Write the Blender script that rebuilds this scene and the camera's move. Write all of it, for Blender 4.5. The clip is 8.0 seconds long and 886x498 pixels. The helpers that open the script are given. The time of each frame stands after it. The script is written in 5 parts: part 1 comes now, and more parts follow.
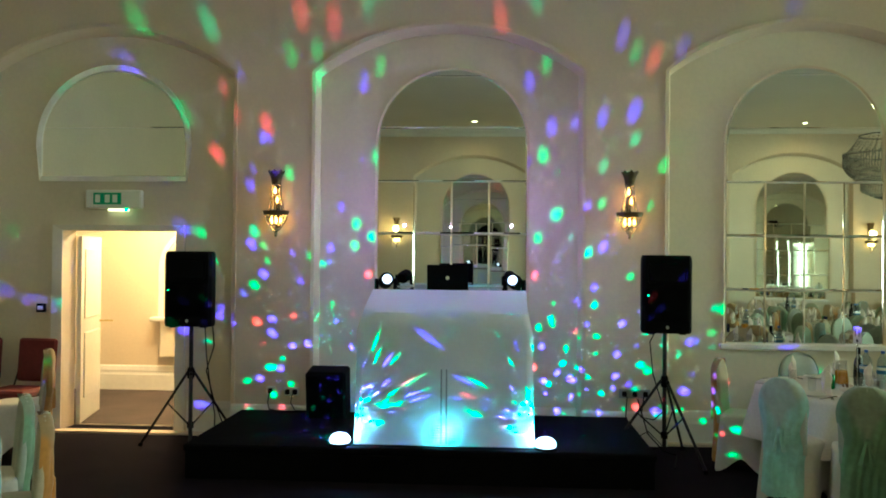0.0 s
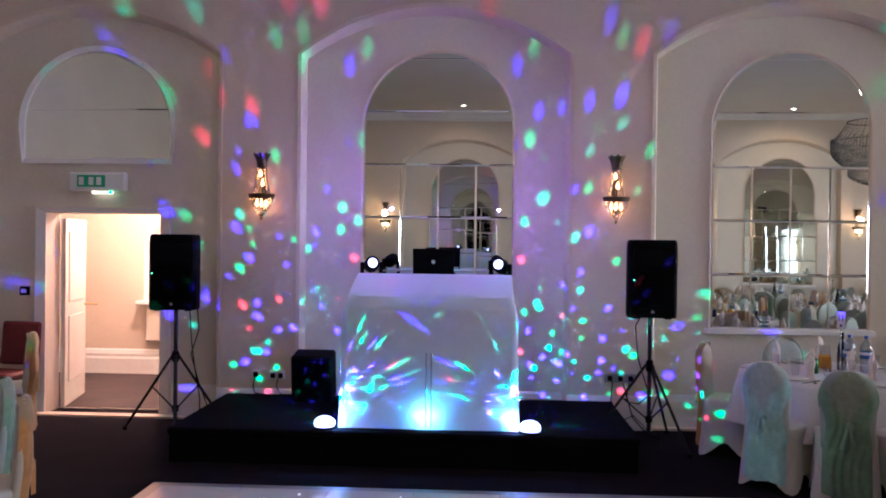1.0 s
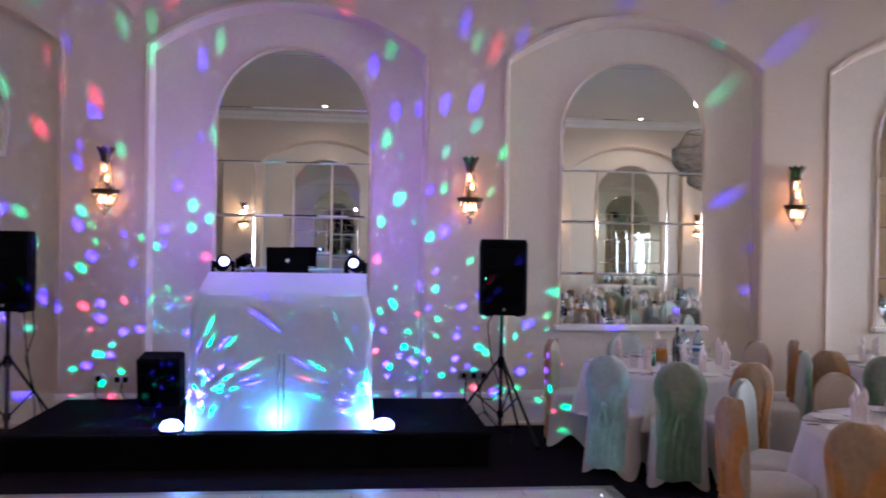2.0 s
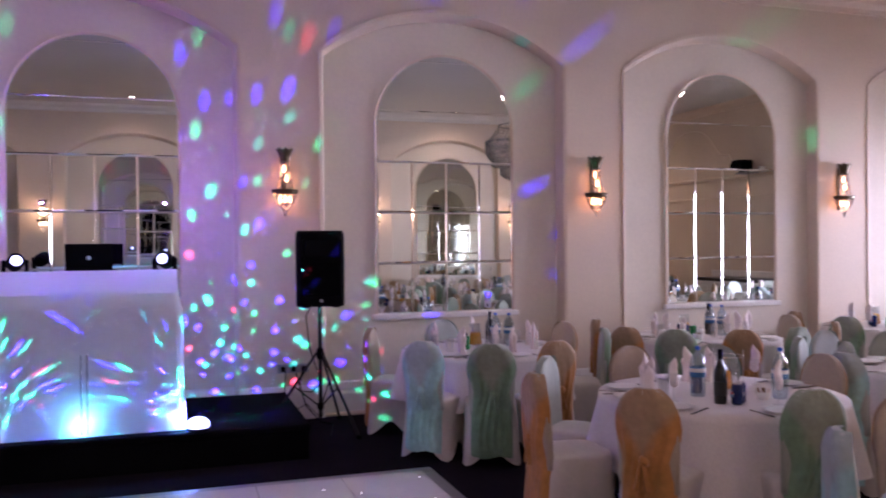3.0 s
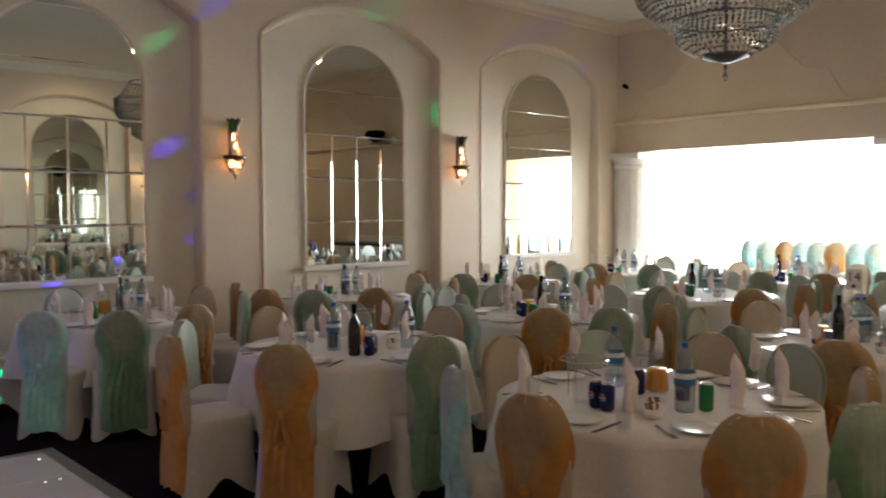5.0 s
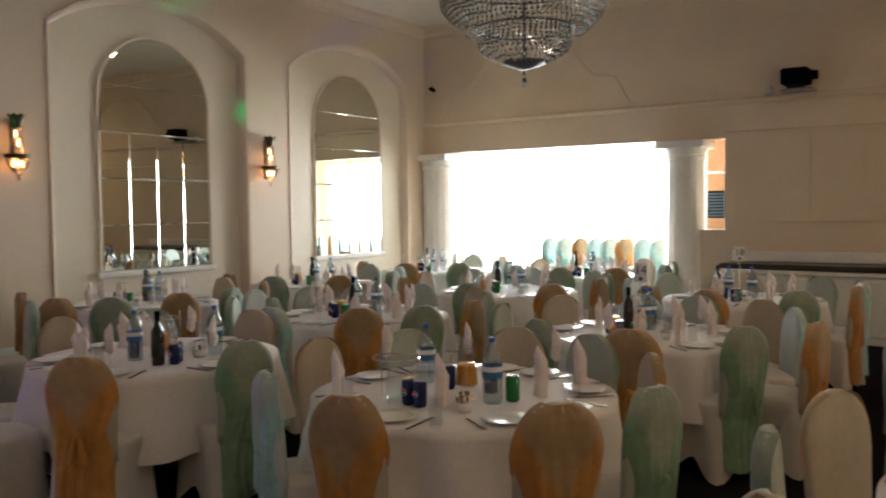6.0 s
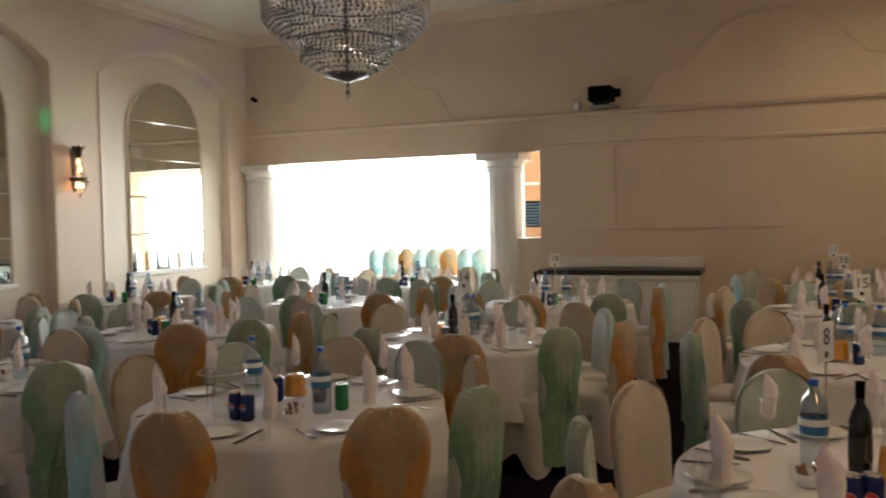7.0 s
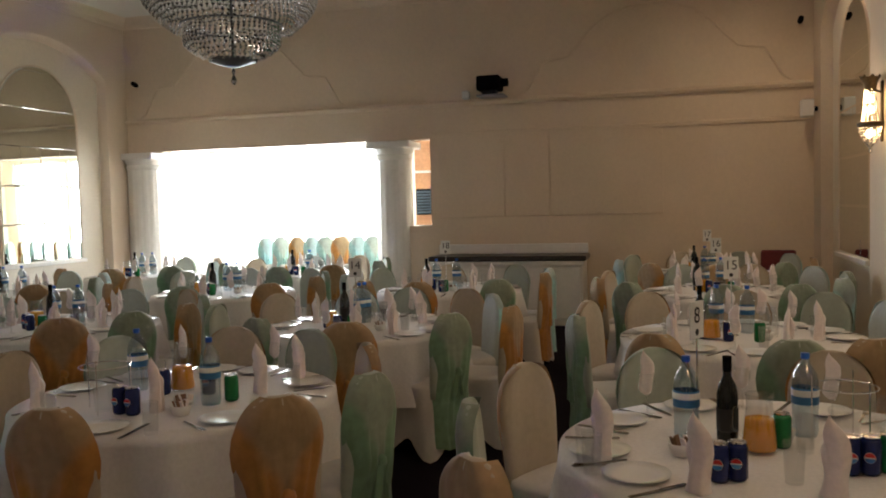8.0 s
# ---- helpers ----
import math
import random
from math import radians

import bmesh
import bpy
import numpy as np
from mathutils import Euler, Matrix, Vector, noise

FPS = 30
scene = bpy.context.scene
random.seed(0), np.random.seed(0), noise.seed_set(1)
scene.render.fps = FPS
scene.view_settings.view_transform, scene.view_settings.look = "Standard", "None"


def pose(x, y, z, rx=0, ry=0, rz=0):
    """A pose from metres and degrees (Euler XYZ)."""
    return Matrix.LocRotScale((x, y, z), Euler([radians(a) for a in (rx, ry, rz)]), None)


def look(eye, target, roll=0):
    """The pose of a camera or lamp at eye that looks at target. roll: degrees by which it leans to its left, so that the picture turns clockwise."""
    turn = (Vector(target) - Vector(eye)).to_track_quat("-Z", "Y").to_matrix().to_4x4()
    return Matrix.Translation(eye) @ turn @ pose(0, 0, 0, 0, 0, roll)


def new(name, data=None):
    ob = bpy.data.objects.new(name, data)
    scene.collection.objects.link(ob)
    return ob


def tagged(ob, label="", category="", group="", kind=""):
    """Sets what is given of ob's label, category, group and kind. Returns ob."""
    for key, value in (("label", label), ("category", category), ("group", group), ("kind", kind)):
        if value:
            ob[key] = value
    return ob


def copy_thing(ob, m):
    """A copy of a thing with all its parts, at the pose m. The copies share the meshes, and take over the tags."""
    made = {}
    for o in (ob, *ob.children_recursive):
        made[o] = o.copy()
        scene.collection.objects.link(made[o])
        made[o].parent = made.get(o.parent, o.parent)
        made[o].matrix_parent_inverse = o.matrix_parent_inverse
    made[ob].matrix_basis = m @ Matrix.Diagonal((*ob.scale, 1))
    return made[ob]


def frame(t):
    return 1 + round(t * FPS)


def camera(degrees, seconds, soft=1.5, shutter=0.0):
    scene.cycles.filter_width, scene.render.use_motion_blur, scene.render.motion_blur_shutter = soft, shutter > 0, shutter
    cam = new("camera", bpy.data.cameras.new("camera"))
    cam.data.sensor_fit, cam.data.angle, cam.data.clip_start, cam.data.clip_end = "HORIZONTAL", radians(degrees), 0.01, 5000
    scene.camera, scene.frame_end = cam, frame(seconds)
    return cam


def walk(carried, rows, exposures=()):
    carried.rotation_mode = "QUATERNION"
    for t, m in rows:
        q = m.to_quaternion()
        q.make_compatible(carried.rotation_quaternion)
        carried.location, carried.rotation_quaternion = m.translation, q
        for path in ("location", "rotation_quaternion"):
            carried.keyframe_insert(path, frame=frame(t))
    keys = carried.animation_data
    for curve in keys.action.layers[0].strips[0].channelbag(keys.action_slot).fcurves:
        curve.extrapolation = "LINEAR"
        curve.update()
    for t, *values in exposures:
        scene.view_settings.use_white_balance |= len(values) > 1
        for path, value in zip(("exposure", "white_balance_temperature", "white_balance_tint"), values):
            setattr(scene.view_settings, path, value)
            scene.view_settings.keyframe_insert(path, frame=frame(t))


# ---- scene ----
cam = camera(55.9, 8.0, 1.8, 0.35)
PATH = [
    (0, (1.849, -2.891, 1.812), (1.723, -0.895, 1.83), 0.5),
    (0.5, (1.865, -2.868, 1.807), (1.739, -0.872, 1.806), 0.4),
    (1, (1.893, -2.866, 1.8), (1.789, -0.869, 1.783), 0.7),
    (2.5, (2.025, -2.917, 1.732), (2.456, -0.963, 1.736), 0.3),
    (3, (2.062, -2.947, 1.717), (2.684, -1.046, 1.703), -0.5),
    (3.5, (2.095, -2.929, 1.703), (2.936, -1.114, 1.663), -0.8),
    (4, (2.087, -2.949, 1.68), (3.119, -1.236, 1.617), -0.5),
    (4.5, (2.066, -2.966, 1.666), (3.255, -1.36, 1.583), -0.2),
    (6, (2.065, -2.971, 1.664), (3.708, -1.833, 1.568), -0.6),
    (6.5, (2.054, -2.978, 1.661), (3.811, -2.027, 1.575), -0.8),
    (7, (2.016, -3.001, 1.654), (3.858, -2.225, 1.58), -1.2),
    (7.5, (2.01, -3.007, 1.653), (3.917, -2.408, 1.572), -1.5),
    (8, (1.985, -3.022, 1.65), (3.91, -2.489, 1.542), -1.5),
]
EXPOSURES = [(0.0, 0.5, 7000, -38), (0.5, 0.12, 5550, 36), (1.0, 0.42, 5500, 20), (2.5, 0.66, 5350, 34), (3.0, 0.54, 5600, 42),
             (3.5, 0.54, 5700, 20), (4.0, 0.5, 6250, 12), (4.5, 0.17, 6400, 9), (6.5, 0.13, 6500, 6), (7.5, 0.05, 6400, 6), (8.0, -0.06, 6350, 6)]
walk(cam, [(t, look(eye, target, roll)) for t, eye, target, roll in PATH], EXPOSURES)

# ---- light: overcast daylight through the annex windows, warm lamps inside ----
world = bpy.data.worlds.new("sky")
scene.world = world
world.use_nodes = True
wn = world.node_tree.nodes
sky = wn.new("ShaderNodeTexSky")
sky.sky_type = 'NISHITA'
sky.sun_disc = False
sky.sun_elevation = radians(40)
sky.sun_rotation = radians(90)
world.node_tree.links.new(sky.outputs[0], wn["Background"].inputs[0])
wn["Background"].inputs[1].default_value = 0.12

sun = new("sun", bpy.data.lights.new("sun", 'SUN'))
sun.data.energy, sun.data.angle, sun.data.color = 1.0, radians(12), (1, 0.95, 0.88)
sun.matrix_world = look((30, 6, 24), (16, 3, 0))

# the north wall, the recesses and the east wall of the hall
NORTH, SOUTH, WEST, EAST, TOP = 5.30, -4.75, -3.95, 13.50, 4.66
BAYS = [-2.09, 1.37, 4.83, 8.235, 11.68]
MIRRORS = [-2.06, 1.408, 4.835, 8.275, 11.70]
LAMPS = [-0.31, 3.127, 6.495, 9.875]
RECESS = 0.13


def lamp(name, kind, where, aim, watts, colour, size=0.1, **more):
    data = bpy.data.lights.new(name, kind)
    data.energy, data.color = watts, colour
    ob = new(name, data)
    ob.matrix_world = look(where, aim)
    if kind == 'AREA':
        data.shape, data.size, data.size_y = 'RECTANGLE', more["w"], more["h"]
    else:
        data.shadow_soft_size = size
    if kind == 'SPOT':
        data.spot_size, data.spot_blend = radians(more["cone"]), more.get("blend", 0.6)
    return ob


lamp("window_light", 'AREA', (17.6, 3.0, 1.75), (0, -2.6, 0.6), 520, (0.93, 0.97, 1.0), w=5.4, h=2.5).data.spread = radians(130)
# fill lamp added at the annex's north side to brighten its chairs and columns
lamp("side_window_light", 'AREA', (EAST + 2.5, 6.55, 1.65), (EAST + 2.3, 2.5, 0.6), 600, (0.93, 0.97, 1.0), w=4.2, h=2.3)

DOWNLIGHTS = [(x, y) for x in (-1.5, 1.4, 4.8, 8.2, 11.6) for y in (3.4, -3.9)]
watts = {-1.5: 12, 1.4: 20, 4.8: 23, 8.2: 18, 11.6: 44}
for x, y in DOWNLIGHTS:
    lamp("downlight_lamp", 'SPOT', (x, y, TOP - 0.04), (x, y, 0), watts[x] * (2.3 if y < 0 and 3 < x < 9 else 1.5 if y < 0 and x > 9 else 1.0 if y < 0 else 0.72 if x > 8 else 0.92), (1.0, 0.78, 0.55) if y > 0 else (1.0, 0.70, 0.44), 0.05, cone=160, blend=0.9)


def dotted(ob, scale, size, strength):
    """Break a lamp's light into scattered coloured beams, as a faceted lens does."""
    ob.data.use_nodes = True
    nt = ob.data.node_tree
    co = nt.nodes.new("ShaderNodeTexCoord")
    cell = nt.nodes.new("ShaderNodeTexVoronoi")
    cell.inputs["Scale"].default_value = scale
    nt.links.new(co.outputs["Normal"], cell.inputs["Vector"])
    spot = nt.nodes.new("ShaderNodeMapRange")
    spot.inputs[1].default_value, spot.inputs[2].default_value = size * 1.4, size * 0.55
    spot.inputs[3].default_value, spot.inputs[4].default_value = 0.0, strength
    nt.links.new(cell.outputs["Distance"], spot.inputs[0])
    part_of = nt.nodes.new("ShaderNodeSeparateColor")
    nt.links.new(cell.outputs["Color"], part_of.inputs[0])
    hue = nt.nodes.new("ShaderNodeValToRGB")
    hue.color_ramp.interpolation = 'CONSTANT'
    stops = ((0.0, (0.0, 1.0, 0.33)), (0.36, (0.12, 0.06, 2.2)), (0.76, (1.0, 0.06, 0.12)), (0.86, (0.0, 0.9, 0.6)))
    while len(hue.color_ramp.elements) < len(stops):
        hue.color_ramp.elements.new(0.5)
    for e, (at, colour) in zip(hue.color_ramp.elements, stops):
        e.position, e.color = at, (*colour, 1)
    nt.links.new(part_of.outputs[0], hue.inputs[0])
    nt.links.new(hue.outputs[0], nt.nodes["Emission"].inputs["Color"])
    nt.links.new(spot.outputs[0], nt.nodes["Emission"].inputs["Strength"])


# disco lights: dome lights on the stage edge, wash from the heads on the booth
for x in (0.60, 2.26):
    dotted(lamp("dome_beam_lamp", 'SPOT', (x, 3.76, 0.455), (x, 5.0, 1.35), 60, (1, 1, 1), 0.004, cone=165, blend=0.1), 13.0, 0.225, 13.0)
    side_x = x + (0.10 if x < 1 else -0.10)
    lamp("dome_glow_lamp", 'POINT', (side_x, 3.80, 0.36), (x, 5, 0.4), 3.6, (0.22, 0.45, 1.0), 0.012)
    dotted(lamp("dome_ray_lamp", 'POINT', (side_x, 3.825, 0.345), (x, 5, 0.4), 1.0, (1, 1, 1), 0.003), 6.5, 0.26, 16.0)
for x in (0.86, 2.02):
    lamp("wash_lamp", 'POINT', (x, 4.66, 2.15), (x, 5, 1.7), 11, (0.42, 0.22, 1.0), 0.006)
lamp("booth_lamp", 'POINT', (1.42, 3.93, 0.38), (1.44, 0, 0.4), 9, (0.14, 0.55, 1.0), 0.02)
dotted(lamp("booth_ray_lamp", 'POINT', (1.42, 3.905, 0.36), (1.42, 0, 0.4), 1.0, (1, 1, 1), 0.003), 6.0, 0.28, 60.0)
for x in LAMPS:
    lamp("south_wall_lamp", 'POINT', (x, SOUTH + 0.22, 2.40), (x, 0, 2.0), 7, (1.0, 0.62, 0.32), 0.06)

# ---- materials ----


def material(name, base, rough=0.6, metal=0.0, grain=0.0, scale=40.0, stain=0.0, stain_scale=1.5, bump=0.0,
             vary=0.0, clear=0.0, emit=None, power=0.0, alpha=1.0, sheen=0.0):
    m = bpy.data.materials.new(name)
    m.use_nodes = True
    nt = m.node_tree
    b = nt.nodes["Principled BSDF"]
    b.inputs["Roughness"].default_value = rough
    b.inputs["Metallic"].default_value = metal
    b.inputs["Base Color"].default_value = (*base, 1)
    if clear:
        b.inputs["Transmission Weight"].default_value = clear
        b.inputs["IOR"].default_value = 1.45
    if alpha < 1:
        b.inputs["Alpha"].default_value = alpha
    if sheen:
        b.inputs["Sheen Weight"].default_value = sheen
    if emit:
        b.inputs["Emission Color"].default_value = (*emit, 1)
        b.inputs["Emission Strength"].default_value = power
    colour = None
    if grain or stain or vary:
        co = nt.nodes.new("ShaderNodeTexCoord")
        value = nt.nodes.new("ShaderNodeValue")
        value.outputs[0].default_value = 1.0
        out = value.outputs[0]
        for amount, size in ((grain, scale), (stain, stain_scale)):
            if not amount:
                continue
            tex = nt.nodes.new("ShaderNodeTexNoise")
            tex.inputs["Scale"].default_value = size
            tex.inputs["Detail"].default_value = 5
            nt.links.new(co.outputs["Object"], tex.inputs["Vector"])
            fit_range = nt.nodes.new("ShaderNodeMapRange")
            fit_range.inputs[1].default_value, fit_range.inputs[2].default_value = 0.3, 0.7
            fit_range.inputs[3].default_value, fit_range.inputs[4].default_value = 1 - amount, 1 + amount
            nt.links.new(tex.outputs[0], fit_range.inputs[0])
            mul = nt.nodes.new("ShaderNodeMath")
            mul.operation = 'MULTIPLY'
            nt.links.new(out, mul.inputs[0])
            nt.links.new(fit_range.outputs[0], mul.inputs[1])
            out = mul.outputs[0]
        if vary:
            info = nt.nodes.new("ShaderNodeObjectInfo")
            fit_range = nt.nodes.new("ShaderNodeMapRange")
            fit_range.inputs[3].default_value, fit_range.inputs[4].default_value = 1 - vary, 1 + vary
            nt.links.new(info.outputs["Random"], fit_range.inputs[0])
            mul = nt.nodes.new("ShaderNodeMath")
            mul.operation = 'MULTIPLY'
            nt.links.new(out, mul.inputs[0])
            nt.links.new(fit_range.outputs[0], mul.inputs[1])
            out = mul.outputs[0]
        tint = nt.nodes.new("ShaderNodeVectorMath")
        tint.operation = 'SCALE'
        tint.inputs[0].default_value = base
        nt.links.new(out, tint.inputs["Scale"])
        nt.links.new(tint.outputs[0], b.inputs["Base Color"])
    if bump:
        co = nt.nodes.new("ShaderNodeTexCoord")
        tex = nt.nodes.new("ShaderNodeTexNoise")
        tex.inputs["Scale"].default_value = scale
        tex.inputs["Detail"].default_value = 4
        nt.links.new(co.outputs["Object"], tex.inputs["Vector"])
        node = nt.nodes.new("ShaderNodeBump")
        node.inputs["Strength"].default_value = bump
        node.inputs["Distance"].default_value = 0.01
        nt.links.new(tex.outputs[0], node.inputs["Height"])
        nt.links.new(node.outputs[0], b.inputs["Normal"])
    return m


WALL = material("cream_wall_paint", (0.71, 0.595, 0.465), 0.55, grain=0.03, scale=30, stain=0.06, stain_scale=0.7, bump=0.08)
PANEL = material("pale_recess_paint", (0.73, 0.66, 0.54), 0.5, grain=0.03, scale=25, stain=0.05, stain_scale=0.9, bump=0.06)
TRIM = material("white_gloss_trim", (0.80, 0.78, 0.74), 0.35, grain=0.03, scale=20, stain=0.05, stain_scale=2)
# the cream paint again for the end wall, warm light mixed into its colour
EASTWALL = material("warm_lit_cream_paint", (0.70, 0.58, 0.445), 0.6, grain=0.03, scale=25, stain=0.08, stain_scale=0.6, bump=0.06)
CEIL = material("ceiling_paint", (0.72, 0.68, 0.62), 0.8, grain=0.02, scale=20, stain=0.05, stain_scale=0.5)
CARPET = material("dark_carpet", (0.013, 0.010, 0.014), 0.95, grain=0.35, scale=160, stain=0.25, stain_scale=1.2, bump=0.5)
GREYCARPET = material("grey_carpet", (0.12, 0.10, 0.10), 0.95, grain=0.2, scale=150, stain=0.15, stain_scale=2, bump=0.4)
STAGECLOTH = material("black_stage_carpet", (0.006, 0.006, 0.008), 0.9, grain=0.3, scale=120, stain=0.3, stain_scale=2, bump=0.4)
BLACK = material("black_plastic", (0.005, 0.005, 0.006), 0.6, grain=0.15, scale=90, bump=0.15)
GRILLE = material("black_speaker_grille", (0.003, 0.003, 0.0035), 0.85, metal=0.0, grain=0.3, scale=300, bump=0.3)
for dull in (BLACK, GRILLE, STAGECLOTH, CARPET):
    dull.node_tree.nodes["Principled BSDF"].inputs["Specular IOR Level"].default_value = 0.02
STEEL = material("black_steel_tube", (0.02, 0.02, 0.022), 0.35, metal=0.6, grain=0.1, scale=60)
CHROME = material("bright_steel", (0.75, 0.74, 0.72), 0.18, metal=1.0, grain=0.05, scale=60)
BRONZE = material("dark_bronze", (0.09, 0.065, 0.035), 0.4, metal=0.8, grain=0.2, scale=40)
HALLGREY = material("lobby_carpet", (0.055, 0.040, 0.042), 0.95, grain=0.25, scale=150, stain=0.2, stain_scale=2, bump=0.4)
BRASS = material("aged_brass", (0.55, 0.40, 0.18), 0.3, metal=1.0, grain=0.15, scale=40)
MIRROR = material("mirror_glass", (0.72, 0.76, 0.71), 0.015, metal=1.0)
BEVEL = material("mirror_bevel", (0.86, 0.88, 0.84), 0.05, metal=1.0)
LYCRA = material("white_stretch_lycra", (0.60, 0.57, 0.53), 0.9, grain=0.04, scale=35, stain=0.06, stain_scale=4, vary=0.05, sheen=0.2)
LINEN = material("white_table_linen", (0.76, 0.73, 0.71), 0.8, grain=0.05, scale=60, stain=0.04, stain_scale=3, bump=0.1)
SCRIM = material("white_booth_scrim", (0.80, 0.78, 0.80), 0.7, grain=0.03, scale=30, stain=0.04, stain_scale=2)
SCRIM.node_tree.nodes["Principled BSDF"].inputs["Subsurface Weight"].default_value = 0.0
through_cloth = SCRIM.node_tree.nodes.new("ShaderNodeBsdfTranslucent")
through_cloth.inputs[0].default_value = (0.8, 0.8, 0.82, 1)
cloth_mix = SCRIM.node_tree.nodes.new("ShaderNodeMixShader")
cloth_mix.inputs[0].default_value = 0.35
SCRIM.node_tree.links.new(SCRIM.node_tree.nodes["Principled BSDF"].outputs[0], cloth_mix.inputs[1])
SCRIM.node_tree.links.new(through_cloth.outputs[0], cloth_mix.inputs[2])
SCRIM.node_tree.links.new(cloth_mix.outputs[0], SCRIM.node_tree.nodes["Material Output"].inputs[0])
DANCE = material("white_gloss_dance_floor", (0.74, 0.72, 0.72), 0.12, grain=0.02, scale=20, stain=0.04, stain_scale=1.5)
ALU = material("brushed_aluminium", (0.35, 0.35, 0.36), 0.4, metal=0.8, grain=0.1, scale=50)
LED = material("star_led", (1, 1, 1), 0.3, emit=(1, 0.97, 0.9), power=6)
DARKWOOD = material("dark_wood", (0.03, 0.02, 0.015), 0.35, grain=0.3, scale=12, stain=0.2, stain_scale=3)
MAROON = material("maroon_upholstery", (0.14, 0.015, 0.02), 0.7, grain=0.15, scale=40, stain=0.15, stain_scale=4)
GLOW = material("bright_overcast_sky", (0.9, 0.95, 1), 1.0, emit=(0.95, 0.98, 1.0), power=9.0)
HOOPS = material("dull_steel", (0.10, 0.10, 0.10), 0.55, metal=0.5, grain=0.1, scale=50)
BULB = material("warm_bulb", (1, 0.8, 0.5), 0.4, emit=(1.0, 0.42, 0.14), power=16)
HOTBULB = material("bright_frosted_bulb", (1, 0.85, 0.6), 0.4, emit=(1.0, 0.66, 0.34), power=9)
DOWN = material("downlight_lens", (1, 0.9, 0.8), 0.4, emit=(1.0, 0.88, 0.72), power=14)
DOME = material("led_dome", (1, 1, 1), 0.2, emit=(0.50, 0.55, 1.0), power=3.5)
GREENSIGN = material("green_exit_face", (0.01, 0.20, 0.10), 0.4, emit=(0.02, 0.45, 0.22), power=0.08)
SIGNWHITE = material("white_sign_plastic", (0.75, 0.75, 0.72), 0.4, grain=0.02)



def thin_glass(name, tint, gloss=0.12, rough=0.02):
    m = bpy.data.materials.new(name)
    m.use_nodes = True
    nt = m.node_tree
    nt.nodes.remove(nt.nodes["Principled BSDF"])
    clear = nt.nodes.new("ShaderNodeBsdfTransparent")
    clear.inputs[0].default_value = (*tint, 1)
    shine = nt.nodes.new("ShaderNodeBsdfGlossy")
    shine.inputs["Roughness"].default_value = rough
    mix = nt.nodes.new("ShaderNodeMixShader")
    mix.inputs[0].default_value = gloss
    nt.links.new(clear.outputs[0], mix.inputs[1])
    nt.links.new(shine.outputs[0], mix.inputs[2])
    nt.links.new(mix.outputs[0], nt.nodes["Material Output"].inputs[0])
    return m


GLASS = thin_glass("clear_glass", (0.965, 0.97, 0.97), 0.085)
WATER = thin_glass("water_bottle_plastic", (0.74, 0.82, 0.86), 0.20, 0.10)
CRYSTAL = thin_glass("cut_crystal", (0.74, 0.74, 0.74), 0.66, 0.04)
KNOT = 0.56


def organza(name, dense, thin):
    """Sash cloth: dense below a soft V that runs down to the knot, thin and pale above it."""
    m = material(name, dense, 0.85, grain=0.10, scale=26, stain=0.16, stain_scale=5, vary=0.12, sheen=0.3)
    nt = m.node_tree
    base = nt.nodes["Principled BSDF"].inputs["Base Color"]
    tinted = base.links[0].from_node
    nt.nodes["Principled BSDF"].inputs["Specular IOR Level"].default_value = 0.15
    co = nt.nodes.new("ShaderNodeTexCoord")
    xyz = nt.nodes.new("ShaderNodeSeparateXYZ")
    nt.links.new(co.outputs["Object"], xyz.inputs[0])

    def math_node(kind, p, q=0.0):
        n = nt.nodes.new("ShaderNodeMath")
        n.operation = kind
        for k, value in enumerate((p, q)):
            if isinstance(value, float):
                n.inputs[k].default_value = value
            else:
                nt.links.new(value, n.inputs[k])
        return n.outputs[0]

    wave = nt.nodes.new("ShaderNodeTexNoise")
    wave.inputs["Scale"].default_value = 9.0
    nt.links.new(co.outputs["Object"], wave.inputs["Vector"])
    rise = math_node('MULTIPLY', math_node('ABSOLUTE', xyz.outputs[0]), 1.55)
    edge = math_node('ADD', math_node('ADD', rise, KNOT - 0.05), math_node('MULTIPLY', wave.outputs[0], 0.14))
    above = math_node('SUBTRACT', xyz.outputs[2], edge)
    soft = nt.nodes.new("ShaderNodeMapRange")
    soft.interpolation_type = 'SMOOTHSTEP'
    soft.inputs[1].default_value, soft.inputs[2].default_value = -0.06, 0.07
    nt.links.new(above, soft.inputs[0])
    pick = nt.nodes.new("ShaderNodeMix")
    pick.data_type = 'VECTOR'
    pick.inputs[4].default_value = dense
    pick.inputs[5].default_value = thin
    nt.links.new(soft.outputs[0], pick.inputs[0])
    nt.links.new(pick.outputs[1], tinted.inputs[0])
    return m


GOLD = organza("gold_organza", (0.46, 0.215, 0.06), (0.36, 0.245, 0.135))
MINT = organza("mint_organza", (0.19, 0.31, 0.20), (0.27, 0.315, 0.245))
AQUA = organza("aqua_organza", (0.36, 0.60, 0.60), (0.38, 0.47, 0.46))
HOOD = {"gold": material("gold_tinted_cover", (0.47, 0.40, 0.30), 0.9, grain=0.05, scale=30, stain=0.10, stain_scale=4, vary=0.1, sheen=0.2),
        "mint": material("mint_tinted_cover", (0.38, 0.42, 0.36), 0.9, grain=0.05, scale=30, stain=0.10, stain_scale=4, vary=0.1, sheen=0.2),
        "aqua": material("aqua_tinted_cover", (0.46, 0.51, 0.50), 0.9, grain=0.05, scale=30, stain=0.10, stain_scale=4, vary=0.1, sheen=0.2)}
